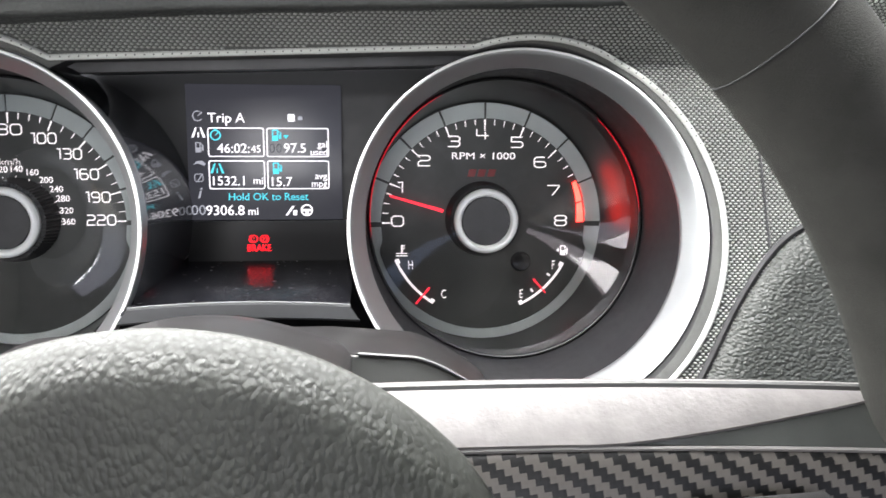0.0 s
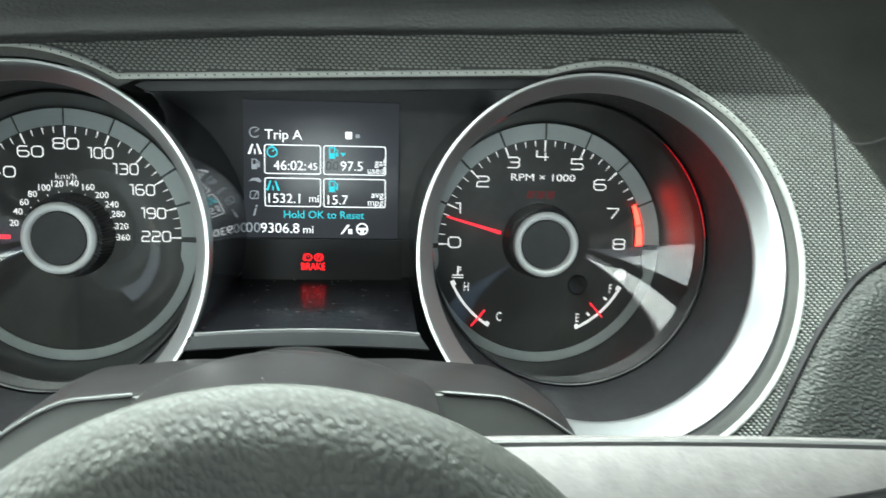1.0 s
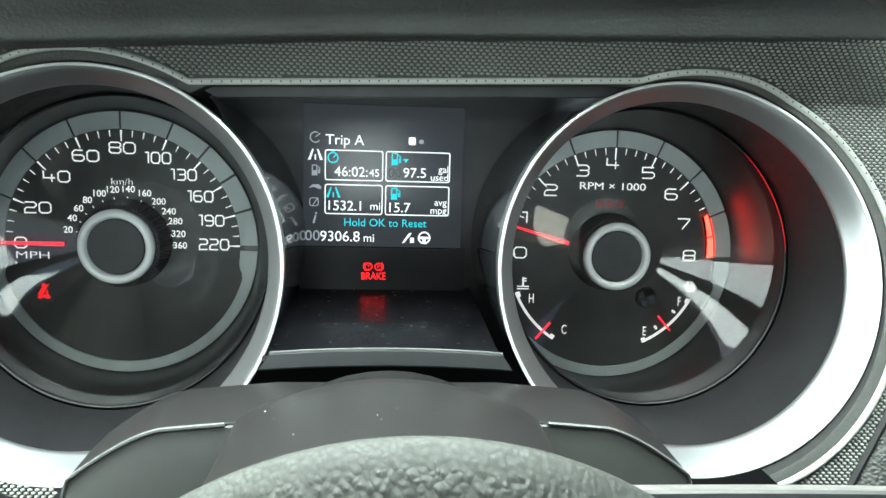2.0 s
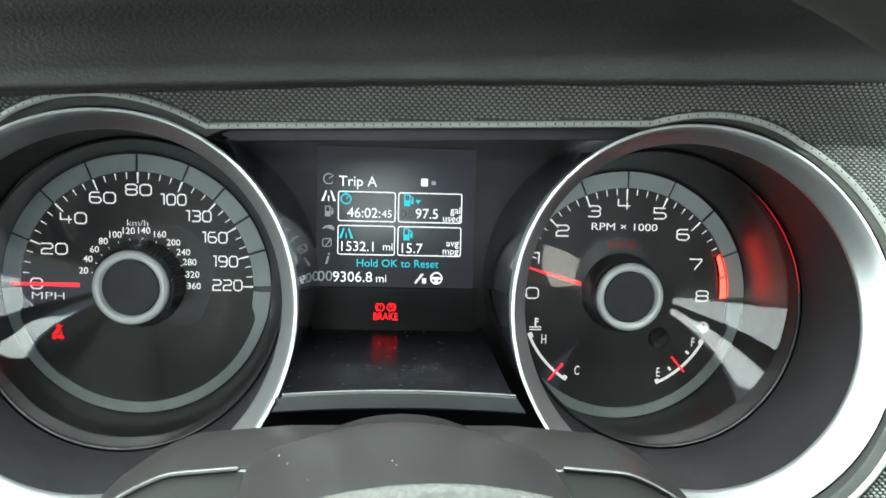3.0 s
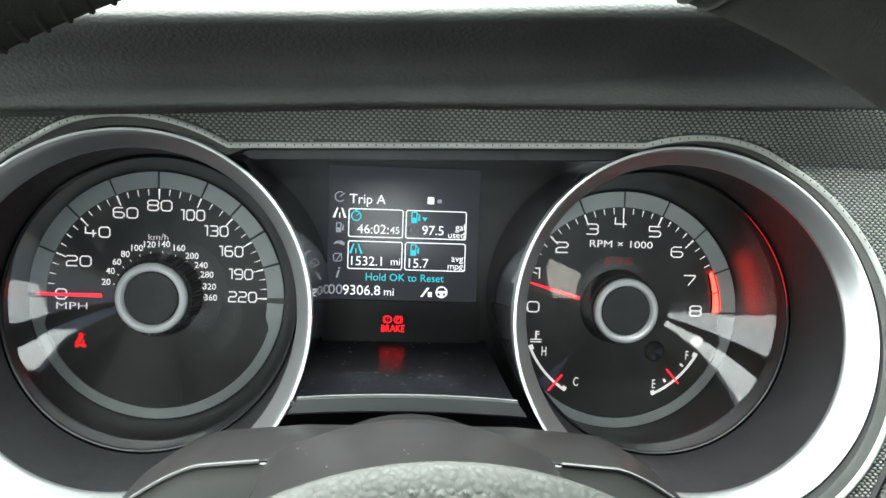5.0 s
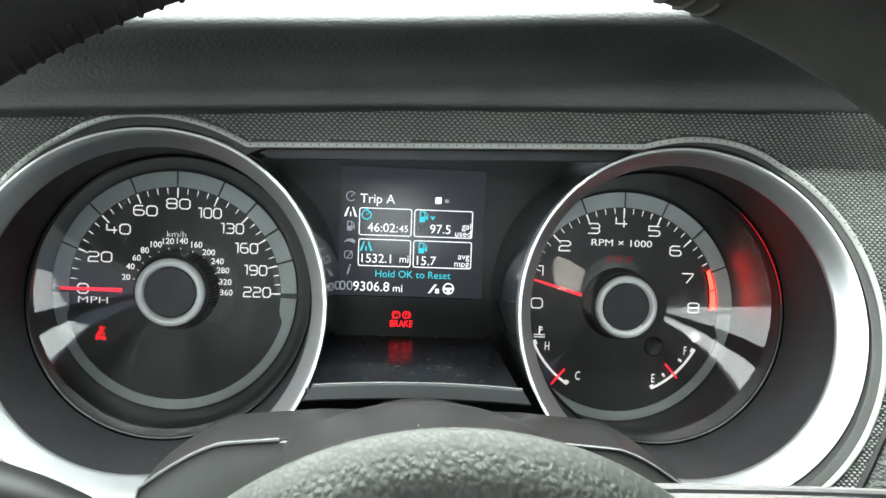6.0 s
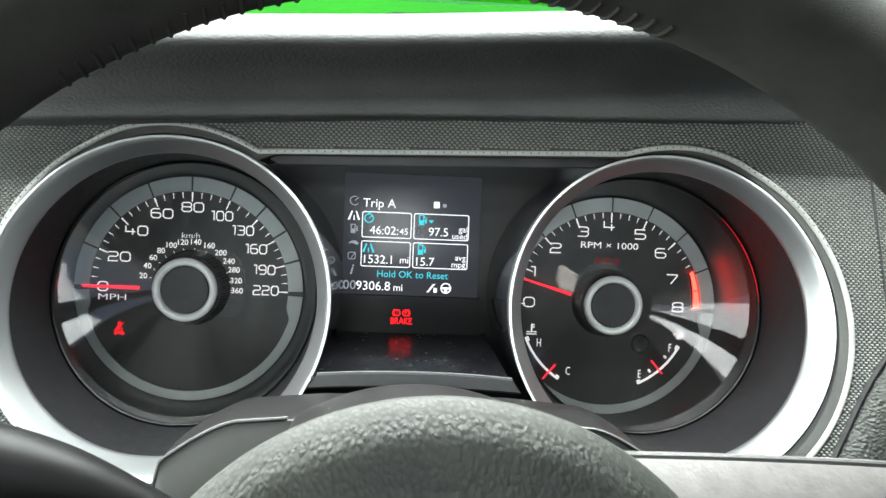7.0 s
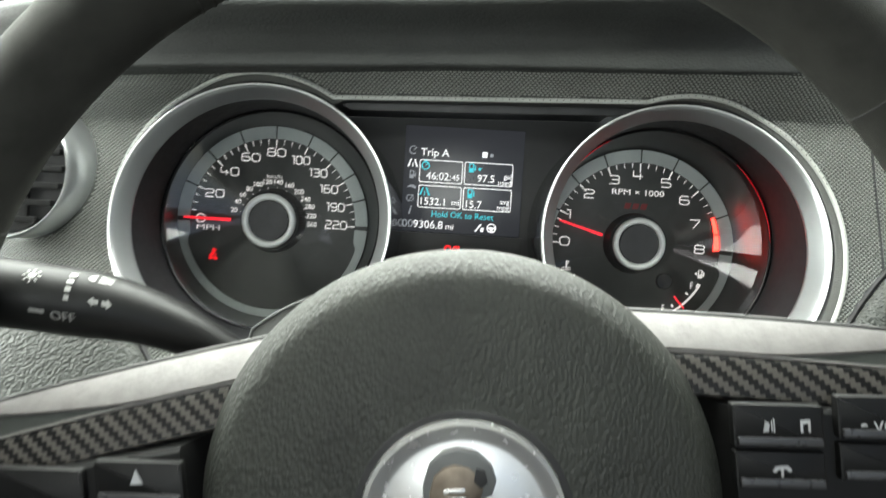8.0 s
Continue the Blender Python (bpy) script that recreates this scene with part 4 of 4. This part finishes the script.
for y, k in ((-0.104, 0.0), (-0.112, 0.04), (-0.122, 0.25), (-0.132, 0.62), (-0.142, 0.90), (-0.152, 1.0), (-0.18, 1.0), (-0.20, 0.97), (-0.225, 0.9)):
    top = [(CX + d, y, -0.0310 + (hump_z(d, y) + 0.0310) * k) for d in np.linspace(-0.0425, 0.0425, 41)]
    rows.append([(CX - 0.0430, y, -0.10), (CX - 0.0430, y, top[0][2] - 0.001)] + top + [(CX + 0.0430, y, top[-1][2] - 0.001), (CX + 0.0430, y, -0.10)])
part("hump", grid_mesh(rows, smooth=60), SHROUD, column, "smooth raised middle of the shroud")
DUST = plain("pale dust", (0.42, 0.41, 0.39), 0.9, 0, 0.2, 200)
rng = random.Random(11)
verts, faces = [], []
for k in range(11):
    d, y, r = rng.uniform(-0.036, 0.036), rng.uniform(-0.205, -0.150), rng.uniform(0.00008, 0.00022)
    c, b = (CX + d, y, hump_z(d, y) - (0.0004 if y < -0.18 else 0.0)), len(verts)
    verts += [(c[0] + r, c[1], c[2]), (c[0], c[1] + r, c[2]), (c[0] - r, c[1], c[2]), (c[0], c[1] - r, c[2]), (c[0], c[1], c[2] + r)]
    faces += [(b, b + 1, b + 4), (b + 1, b + 2, b + 4), (b + 2, b + 3, b + 4), (b + 3, b, b + 4)]
specks = part("dust", mesh_of(verts, faces, 0), DUST, column, "scattered pale dust specks")
tagged(specks, "scattered pale dust specks", kind="stuff")
part("boss", lathe([(0.0001, -0.215), (0.035, -0.215), (0.045, -0.15), (0.05, -0.12)], (CX, 0, -0.07), 48), BLACKPL, column)

# turn signal stalk
stalk = thing("turn_signal_stalk", (-0.085, -0.16, -0.045), "black plastic turn signal stalk with white symbols", "stalk")
axis = spline([(-0.066, -0.148, -0.066), (-0.086, -0.157, -0.053), (-0.105, -0.165, -0.042), (-0.126, -0.172, -0.0350), (-0.150, -0.178, -0.0315), (-0.20, -0.190, -0.0265), (-0.25, -0.20, -0.022)], 8)
rad = [0.0062 + 0.0070 * min(1, max(0, (-0.075 - p.x) / 0.060)) ** 0.9 for p in axis]
part("lever", tube(axis, rad, 24), BLACKPL, stalk)


def on_stalk(me):
    """Wraps flat marks onto the lever's front, along its axis."""
    for v in me.vertices:
        x, up = v.co.x, v.co.z
        i = next((k for k in range(len(axis) - 1) if axis[k].x >= x >= axis[k + 1].x), 0)
        f = (x - axis[i].x) / (axis[i + 1].x - axis[i].x)
        c, r = axis[i].lerp(axis[i + 1], f), rad[i] + (rad[i + 1] - rad[i]) * f + 0.0004 - v.co.y
        a, d = up / r, (axis[i + 1] - axis[i]).normalized()
        r /= math.sqrt(1 - (d.z * math.sin(a) - d.y * math.cos(a)) ** 2)
        v.co = Vector((x, c.y - r * math.cos(a), c.z + r * math.sin(a)))
    return me


MARK_X, MARK_UP = 0.0190, 0.0015


def mark(me, name="symbol"):
    if isinstance(me, bmesh.types.BMesh):
        me = from_bm(me, 0)
    me.transform(Matrix.Translation((MARK_X, 0, MARK_UP)))
    bm = bmesh.new()
    bm.from_mesh(me)
    bmesh.ops.triangulate(bm, faces=bm.faces[:])
    bmesh.ops.subdivide_edges(bm, edges=[e for e in bm.edges if e.calc_length() > 0.0012], cuts=3)
    bmesh.ops.triangulate(bm, faces=bm.faces[:])
    bm.to_mesh(me)
    bm.free()
    part(name, on_stalk(me), STALKWHITE, stalk)


STALKWHITE = plain("white pad print", (0.27, 0.27, 0.26), 0.5, 0, 0.05, 80)
mark(text_mesh("OFF", 0.0033, -0.158, 0, -0.0052, wide=1.0))
for k in range(4):
    w = 0.0022 - 0.0003 * k
    mark(plate(rect(-0.157 - w * 0.6, -0.157 + w * 0.6, 0.0105 - 0.0032 * k, 0.0125 - 0.0032 * k), 0, -0.0001))
mark(plate(rect(-0.169, -0.164, -0.005, -0.0035), 0, -0.0001))
for sgn in (-1, 1):
    x0 = -0.1460 + sgn * 0.0006
    mark(plate([(x0 + sgn * 0.0033, 0.0020), (x0 + sgn * 0.0016, 0.0038), (x0 + sgn * 0.0016, 0.0029), (x0, 0.0029), (x0, 0.0011), (x0 + sgn * 0.0016, 0.0011), (x0 + sgn * 0.0016, 0.0002)][::sgn], 0, -0.0001))
mark(plate([(-0.1495 + 0.0025 * math.cos(t), 0.0115 + 0.0018 * math.sin(t)) for t in np.linspace(math.pi / 2, 1.5 * math.pi, 9)], 0, -0.0001))
for k in range(3):
    mark(plate(rect(-0.1485, -0.1440, 0.0098 + 0.0014 * k, 0.0104 + 0.0014 * k), 0, -0.0001))
mark(from_bm(plate([(-0.170 + 0.0014 * math.cos(t), 0.0085 + 0.0014 * math.sin(t)) for t in np.linspace(0, 2 * math.pi, 12, endpoint=False)], 0, -0.0001), 0))
for k in range(8):
    t = math.pi * k / 4
    mark(plate([(-0.170 + r * math.cos(t) - q * math.sin(t), 0.0085 + r * math.sin(t) + q * math.cos(t)) for r, q in ((0.0019, -0.0003), (0.0030, -0.0003), (0.0030, 0.0003), (0.0019, 0.0003))], 0, -0.0001))

# air vent beside the speedometer
VC = (-0.2225, 0.0, 0.021)
vent = thing("air_vent", (VC[0], -0.085, VC[2]), "round dashboard air vent with silver ring and black louvres", "air vent")
part("ring", lathe([(0.0355, -0.040), (0.0362, -0.0985), (0.0352, -0.0998), (0.0342, -0.0988), (0.0330, -0.0945), (0.0328, -0.090)], VC, 96, smooth=50), SILVER, vent, "satin silver ring")
part("bowl", lathe([(0.0331, -0.0965), (0.0325, -0.0945), (0.0001, -0.0943)], VC, 64), DARK, vent, "black duct")
for k in range(-3, 4):
    z = VC[2] + 0.0085 * k
    w = math.sqrt(0.032 ** 2 - (0.0085 * k) ** 2)
    part("louvre", block(VC[0] - w, VC[0] + w, -0.0990, -0.0946, z - 0.0016, z + 0.0016, 0.0008), BLACKPL, vent)
for k in (-1, 0, 1):
    part("vane", block(VC[0] + 0.014 * k - 0.0006, VC[0] + 0.014 * k + 0.0006, -0.0968, -0.0944, VC[2] - 0.026, VC[2] + 0.026), BLACKPL, vent)

# ---------------------------------------------------------------- steering wheel
WC, WTILT, WTURN = (0.0085, -0.2142, -0.0690), 0.0, 8.0
RR, RT = 0.1845, 0.0155
wheel = thing("steering_wheel", (0, 0, 0), "black suede steering wheel with silver spokes and vinyl hub", "steering wheel",
              m=G @ Matrix.Translation(WC) @ Matrix.Rotation(radians(WTILT), 4, "X") @ Matrix.Rotation(radians(-WTURN), 4, "Y"))
rows = []
for i in range(180):
    a = 2 * math.pi * i / 180
    row = []
    for j in range(28):
        b = 2 * math.pi * j / 28
        q = RT * (1 + 0.10 * math.cos(2 * b))
        row.append(((RR + q * math.cos(b)) * math.cos(a), RT * 1.02 * math.sin(b), (RR + q * math.cos(b)) * math.sin(a)))
    rows.append(row)
rim = part("rim", grid_mesh(rows, True, True, 80), SUEDE, wheel, "black suede rim")


def rim_ring(a, r, material, name, b0=0, b1=360, lean=0.0):
    pts = []
    for b in np.linspace(b0, b1, 25):
        bb, aa = radians(b), radians(a) + lean * math.sin(radians(b))
        q = RT * (1 + 0.10 * math.cos(2 * bb)) - r * 0.1
        pts.append(((RR + q * math.cos(bb)) * math.cos(aa), (RT * 1.02 - r * 0.1) * math.sin(bb), (RR + q * math.cos(bb)) * math.sin(aa)))
    return part(name, tube(pts, r, 6), material, rim)


for a in (36, 150, -36, -150):
    rim_ring(a, 0.0003, DARK, "seam")
for k in range(34):
    rim_ring(64.0 + 1.55 * k, 0.0007, SUEDE, "stitch", 165, 200, 0.02)

BRONZE = plain("dark bronze", (0.16, 0.13, 0.10), 0.40, 0.6, 0.3, 200)
# hub
HC = (0.0, 0.0, -0.0186)
# Slightly lighter vinyl: light falling on the turned edge, put into its colour.
HUBEDGE = leather("vinyl edge with light in colour", (0.0255, 0.0275, 0.0230), 640, (1.2, 1, 0.8), 0.61, 0.26, 0.0008)
hub = part("airbag_cover", lathe([(1.01 * r, y) for r, y in ((0.0001, -0.0196), (0.036, -0.0188), (0.056, -0.0168), (0.070, -0.0142), (0.0758, -0.0128), (0.0780, -0.0116), (0.0797, -0.0101), (0.0818, -0.0074))], HC, 160, smooth=60), HUB, wheel, "round grained vinyl airbag cover")
part("cover_edge", lathe([(1.01 * r, y) for r, y in ((0.0818, -0.0074), (0.0824, -0.0066), (0.0830, -0.0058), (0.0846, -0.0030), (0.0850, -0.0012), (0.0842, 0.0006), (0.081, 0.004), (0.070, 0.012))], HC, 160, smooth=60), HUBEDGE, hub, "smooth turned edge of the cover with light in its colour")
EC = (0.0012, 0.0, -0.0160)
ES = 1.10
CHROME = plain("chrome", (0.62, 0.62, 0.61), 0.26, 0.7, 0.04, 60, rvar=0.05)
emb = part("emblem", lathe([(ES * r, y) for r, y in ((0.0001, -0.0222), (0.010, -0.0218), (0.018, -0.0209), (0.0230, -0.0198), (0.0248, -0.0200), (0.0262, -0.0212), (0.0277, -0.0218), (0.0288, -0.0211), (0.0292, -0.0185), (0.0292, -0.014))], EC, 96, smooth=50), CHROME, wheel, "polished round chrome emblem plate")
# Black ring in place of the soft shade round the emblem.
part("emblem_shade_ring", lathe([(0.0318, -0.0185), (0.0323, -0.0192), (0.0341, -0.0190), (0.0352, -0.0178)], EC, 96), DARK, wheel, "dark ring for the shade round the emblem")
BADGE = ((-0.0085, -0.014), (-0.0100, -0.004), (-0.0096, 0.004), (-0.0075, 0.0095), (-0.004, 0.0122), (0.000, 0.0130), (0.0050, 0.0116), (0.0085, 0.0080), (0.0094, 0.0040), (0.0080, 0.0005), (0.0050, -0.001), (0.0040, -0.006), (0.0065, -0.014))
part("emblem_shape", plate([(EC[0] + 1.18 * x, EC[2] + 0.0085 + 1.18 * z) for x, z in BADGE], -0.0196, -0.0236, 0.0012), SATIN, emb, "raised plain badge shape")
part("emblem_inlay", plate([(EC[0] - 0.0012 + 0.86 * x, EC[2] + 0.0075 + 0.92 * z) for x, z in BADGE], -0.0230, -0.0242, 0.0006), BRONZE, emb, "bronze coloured inlay")
for k in range(7):
    part("emblem_bar", block(EC[0] - 0.0075 + 0.0004 * k, EC[0] + 0.0015, -0.0250, -0.0241, EC[2] - 0.0045 + 0.0026 * k, EC[2] - 0.0033 + 0.0026 * k, 0.0003), CHROME, emb)
part("emblem_notch", plate([(EC[0] + x, EC[2] + z) for x, z in ((0.0042, 0.0140), (0.0052, 0.0180), (0.0078, 0.0170), (0.0084, 0.0135), (0.0062, 0.0118))], -0.0240, -0.0247, 0.0002), DARK, emb)

GRIP = plain("dark satin plastic", (0.036, 0.039, 0.036), 0.40, 0, 0.2, 60, 0.2, 1800, 0.0001)
LINE = plain("pale plastic edge", (0.13, 0.125, 0.12), 0.5, 0, 0.1, 60)
EDGE = plain("grey spoke edge", (0.038, 0.038, 0.037), 0.5, 0, 0.15, 60, 0.2, 1800, 0.0001)
# spokes


def spoke_line(x):
    """Top edge, height of the bright band, and depth."""
    k = (x - 0.058) / 0.114
    zt = 0.0422 - 0.0140 * k - 0.004 * k * k
    h = 0.0108 * (1 - min(0.95, (max(0.0, x - 0.102) / 0.076) ** 1.4))
    return zt, h, 0.0095 - 0.004 * k


def spoke(s):
    """s = 1 for the driver's right, -1 for the left."""
    xs = np.linspace(0.045, 0.172, 30)

    def skin(section):
        rows = []
        for x in xs:
            prof = section(*spoke_line(x))
            rows.append([(s * x, y, z) for y, z in (prof if s > 0 else prof[::-1])])
        return grid_mesh(rows, smooth=40)

    sp = part("spoke", skin(lambda zt, h, y0: [(y0 + 0.012, zt - 0.024), (y0 + 0.011, zt - 0.006), (y0 + 0.006, zt - 0.0005), (y0 + 0.003, zt), (y0 - 0.0005, zt - 0.0010), (y0 - 0.001 - 0.76 * h, zt - h),
                                               (y0 - 0.0005 - 0.76 * h, zt - h - 0.0010), (y0 - 0.003, zt - h - 0.0018)]), SPOKE, wheel, "brushed silver spoke")
    part("top_edge", tube([(s * x, spoke_line(x)[2] + 0.0016, spoke_line(x)[0] - 0.0008) for x in xs], 0.0013, 8), EDGE, sp, "grey top edge of the spoke")
    part("thumb_rest", skin(lambda zt, h, y0: [(y0 - 0.002, zt - h - 0.0006), (y0 - 0.0012 - 0.72 * h, zt - h - 0.0008), (y0 - 0.0084, zt - 0.0114), (y0 - 0.0070, zt - 0.0134)]), GRIP, sp, "smooth dark thumb rest")
    part("lower_line", tube([(s * x, spoke_line(x)[2] - 0.0088, spoke_line(x)[0] - 0.0120) for x in xs], 0.0006, 6), LINE, sp, "thin pale line above the insert")
    part("carbon_insert", skin(lambda zt, h, y0: [(y0 - 0.003, zt - 0.0116), (y0 - 0.0085, zt - 0.0122), (y0 - 0.0105, zt - 0.0140), (y0 - 0.0125, zt - 0.0250), (y0 - 0.0095, zt - 0.0265)]), CARBON, sp, "woven carbon insert")
    rows = []
    for x in np.linspace(0.0700, 0.158, 30):
        k = (x - 0.058) / 0.114
        zt = 0.0142 - 0.0110 * k
        b = 0.0145 * min(1.0, max(0.0, (0.0868 - x) / 0.003))
        prof = [(0.014, zt), (-0.0085 + b, zt - 0.0005), (-0.0100 + b, zt - 0.002), (-0.0100 + b, zt - 0.050), (0.014, zt - 0.053)]
        rows.append([(s * x, y, z) for y, z in (prof if s > 0 else prof[::-1])])
    pod = part("switch_pod", grid_mesh(rows, smooth=30), BLACKPL, wheel, "black steering wheel switch pod")
    return pod


def key(pod, x0, x1, z0, z1, slope=-0.10):
    """A switch cap with a raised, paler lower lip."""
    y = -0.0097
    me = joined(plate(rect(x0, x1, z0, z1, 0.0008), y, y - 0.0035, 0.0010))
    lip = joined(plate(rect(x0 + 0.0012, x1 - 0.0012, z0 + 0.0008, z0 + 0.0034, 0.0006), y - 0.0034, y - 0.0048, 0.0004))
    for m_, mat_, nm in ((me, BLACKPL, "key"), (lip, KEYLIP, "key_lip")):
        for v in m_.vertices:
            v.co.z += slope * (v.co.x - x0) * (1 if x0 > 0 else -1)
        part(nm, m_, mat_, pod)


KEYLIP = plain("grey switch plastic", (0.045, 0.045, 0.047), 0.3, 0, 0.1, 60)
KEYMARK = plain("pale key print", (0.45, 0.46, 0.47), 0.5, 0, 0.05, 80)
pod_r = spoke(1)
pod_l = spoke(-1)
for x0, x1 in ((0.0868, 0.1150), (0.1190, 0.1480)):
    for z0, z1 in ((-0.0005, 0.0130), (-0.0136, -0.0018)):
        key(pod_r, x0, x1, z0, z1)
        key(pod_l, -x1, -x0, z0 - 0.0035, z1 - 0.0035, 0.10)
KY = -0.0134


def key_mark(me, pod):
    if isinstance(me, bmesh.types.BMesh):
        me = from_bm(me, 0)
    part("key_symbol", me, KEYMARK, pod)


def flat(pts):
    return plate(pts, KY + 0.0003, KY - 0.0002)


def moved(me, dx, dz):
    me.transform(Matrix.Translation((dx, 0, dz)))
    return me


key_mark(moved(joined(flat([(0.0825, 0.0085), (0.0840, 0.0085), (0.0846, 0.0110), (0.0832, 0.0120)]), flat(rect(0.0850, 0.0853, 0.0085, 0.0118)), flat(rect(0.0857, 0.0860, 0.0080, 0.0124))), 0.0135, -0.0050), pod_r)
key_mark(moved(joined(flat(rect(0.0925, 0.0931, 0.0080, 0.0112)), flat(rect(0.0948, 0.0954, 0.0080, 0.0112)), flat(rect(0.0925, 0.0954, 0.0106, 0.0118))), 0.0150, -0.0055), pod_r)
key_mark(moved(joined(flat([(0.0850, -0.0042), (0.0862, -0.0028), (0.0898, -0.0028), (0.0910, -0.0042), (0.0902, -0.0048), (0.0892, -0.0038), (0.0868, -0.0038), (0.0858, -0.0048)]), flat(rect(0.0877, 0.0883, -0.0062, -0.0036))), 0.0130, -0.0048), pod_r)
key_mark(moved(joined(flat(rect(0.1045, 0.1062, 0.0090, 0.0096))), 0.0215, -0.0060), pod_r)
key_mark(text_mesh("VOL", 0.0034, 0.1345, KY, 0.0025), pod_r)
key_mark(moved(flat([(-0.0905, 0.0070), (-0.0865, 0.0070), (-0.0885, 0.0115)]), -0.0130, -0.0060), pod_l)
key_mark(moved(flat([(-0.0800, -0.0050), (-0.0800, -0.0020), (-0.0775, -0.0035)]), -0.0130, -0.0075), pod_l)
for k in range(2):
    key_mark(moved(joined(flat(rect(-0.1200 + 0.010 * k, -0.1150 + 0.010 * k, -0.0052, -0.0046)), flat(rect(-0.1200 + 0.010 * k, -0.1150 + 0.010 * k, -0.0040, -0.0034)), flat(rect(-0.1190 + 0.010 * k, -0.1150 + 0.010 * k, -0.0028, -0.0022))), -0.0145, -0.0075), pod_l)

# ---------------------------------------------------------------- car shell, bonnet and ground
cabin = thing("car_cabin", (0, 0, 0), "dark trimmed car cabin with pale roof lining", "car interior", kind="structure", m=Matrix.Identity(4))
part("roof_lining", block(-0.55, 1.10, -0.76, -0.22, 1.42, 1.46, 0.01), LINER, cabin)
part("sill", block(-0.56, -0.50, -0.31, 0.25, 0.30, 0.48, 0.01), TRIMBLK, cabin)
part("door_side_panel", block(-0.56, -0.50, -1.6, -0.31, 0.30, 1.00, 0.01), TRIMBLK, cabin)
part("kick_panel", block(-0.56, -0.50, 0.25, 0.65, 0.30, 1.00, 0.01), TRIMBLK, cabin)
part("door_side_panel", block(1.05, 1.11, -1.6, 0.65, 0.30, 0.76, 0.01), TRIMBLK, cabin)
# Unseen blocks wall up the window to a small gap round the added light.
part("door_side_panel", block(1.05, 1.11, -0.72, 0.65, 0.76, 0.99, 0.01), TRIMBLK, cabin)
part("door_side_panel", block(1.05, 1.11, -1.6, -0.96, 0.76, 0.99, 0.01), TRIMBLK, cabin)
part("door_side_panel", block(1.05, 1.11, -1.6, -0.20, 0.99, 1.252, 0.01), TRIMBLK, cabin)
# Unseen panel added to keep side sky out of the speedometer lens.
part("side_sky_block", block(-0.56, -0.50, -1.05, -0.31, 1.0, 1.175, 0.004), TRIMBLK, cabin)
part("rear_wall", block(-0.5, 1.05, -1.90, -1.80, 0.30, 1.10, 0.01), TRIMBLK, cabin)
part("cabin_floor", block(-0.56, 1.11, -1.9, 1.0, 0.24, 0.30), TRIMBLK, cabin)
part("bulkhead", block(-0.56, 1.11, 0.25, 0.30, 0.30, 1.02), TRIMBLK, cabin)
part("cowl", block(-0.56, 1.11, 0.10, 0.62, 0.945, 0.965, 0.004), TRIMBLK, cabin, "black cowl below the windscreen")
for x in (-0.53, 1.08):
    part("pillar", tube([(x, 0.62, 0.98), (x, 0.2, 1.24), (x, -0.24, 1.44)], 0.035, 10), TRIMBLK, cabin)
    part("pillar", tube([(x, -1.02, 0.98), (x, -1.04, 1.44)], 0.06, 10), TRIMBLK, cabin)
    part("pillar", tube([(x, -1.88, 1.05), (x, -1.3, 1.44)], 0.06, 10), TRIMBLK, cabin)
for x0, x1 in ((-0.56, -0.50), (1.05, 1.11)):
    # Left rail hangs lower to cut the door reflection in the speedometer lens.
    part("roof_rail", block(x0, x1, -1.75, -0.10, 1.175 if x0 < 0 else 1.252, 1.42, 0.01), TRIMBLK, cabin)
# Unseen bar placed to keep the roof and rear streaks in the lenses apart.
part("rear_header", block(-0.55, 1.10, -1.12, -0.98, 1.42, 1.46, 0.008), TRIMBLK, cabin)
ws = part("windscreen", mesh_of([(-0.55, 0.66, 1.00), (1.10, 0.66, 1.00), (1.10, -0.22, 1.44), (-0.55, -0.22, 1.44), (-0.55, 0.664, 1.004), (1.10, 0.664, 1.004), (1.10, -0.216, 1.444), (-0.55, -0.216, 1.444)],
                              [(0, 1, 2, 3), (7, 6, 5, 4), (0, 4, 5, 1), (1, 5, 6, 2), (2, 6, 7, 3), (3, 7, 4, 0)], 0), GLASS, cabin)
ws.visible_shadow = False

bonnet = thing("car_bonnet", (0.27, 0.7, 0.9), "bright green painted car bonnet beyond the windscreen", "car bonnet", m=Matrix.Translation((0.27, 0.7, 0.9)))
rows = []
for i in range(25):
    y = 0.68 + 1.25 * i / 24
    rows.append([(x, y, 0.974 - 0.02 * ((y - 0.68) / 1.25) - 0.10 * ((y - 0.68) / 1.25) ** 3 - 0.10 * abs((x - 0.27) / 0.8) ** 2.6 + 0.016 * math.exp(-((abs(x - 0.27) - 0.28) / 0.10) ** 2)) for x in np.linspace(-0.55, 1.09, 41)])
part("panel", grid_mesh(rows, smooth=60), GREEN, bonnet)
part("front", block(-0.55, 1.09, 1.90, 1.95, 0.25, 0.80, 0.02), GREEN, bonnet)

solid("ground", mesh_of([(-400, -400, 0), (400, -400, 0), (400, 400, 0), (-400, 400, 0)], [(0, 1, 2, 3)], 0), ASPHALT, "grey asphalt ground", "ground", m=ID)
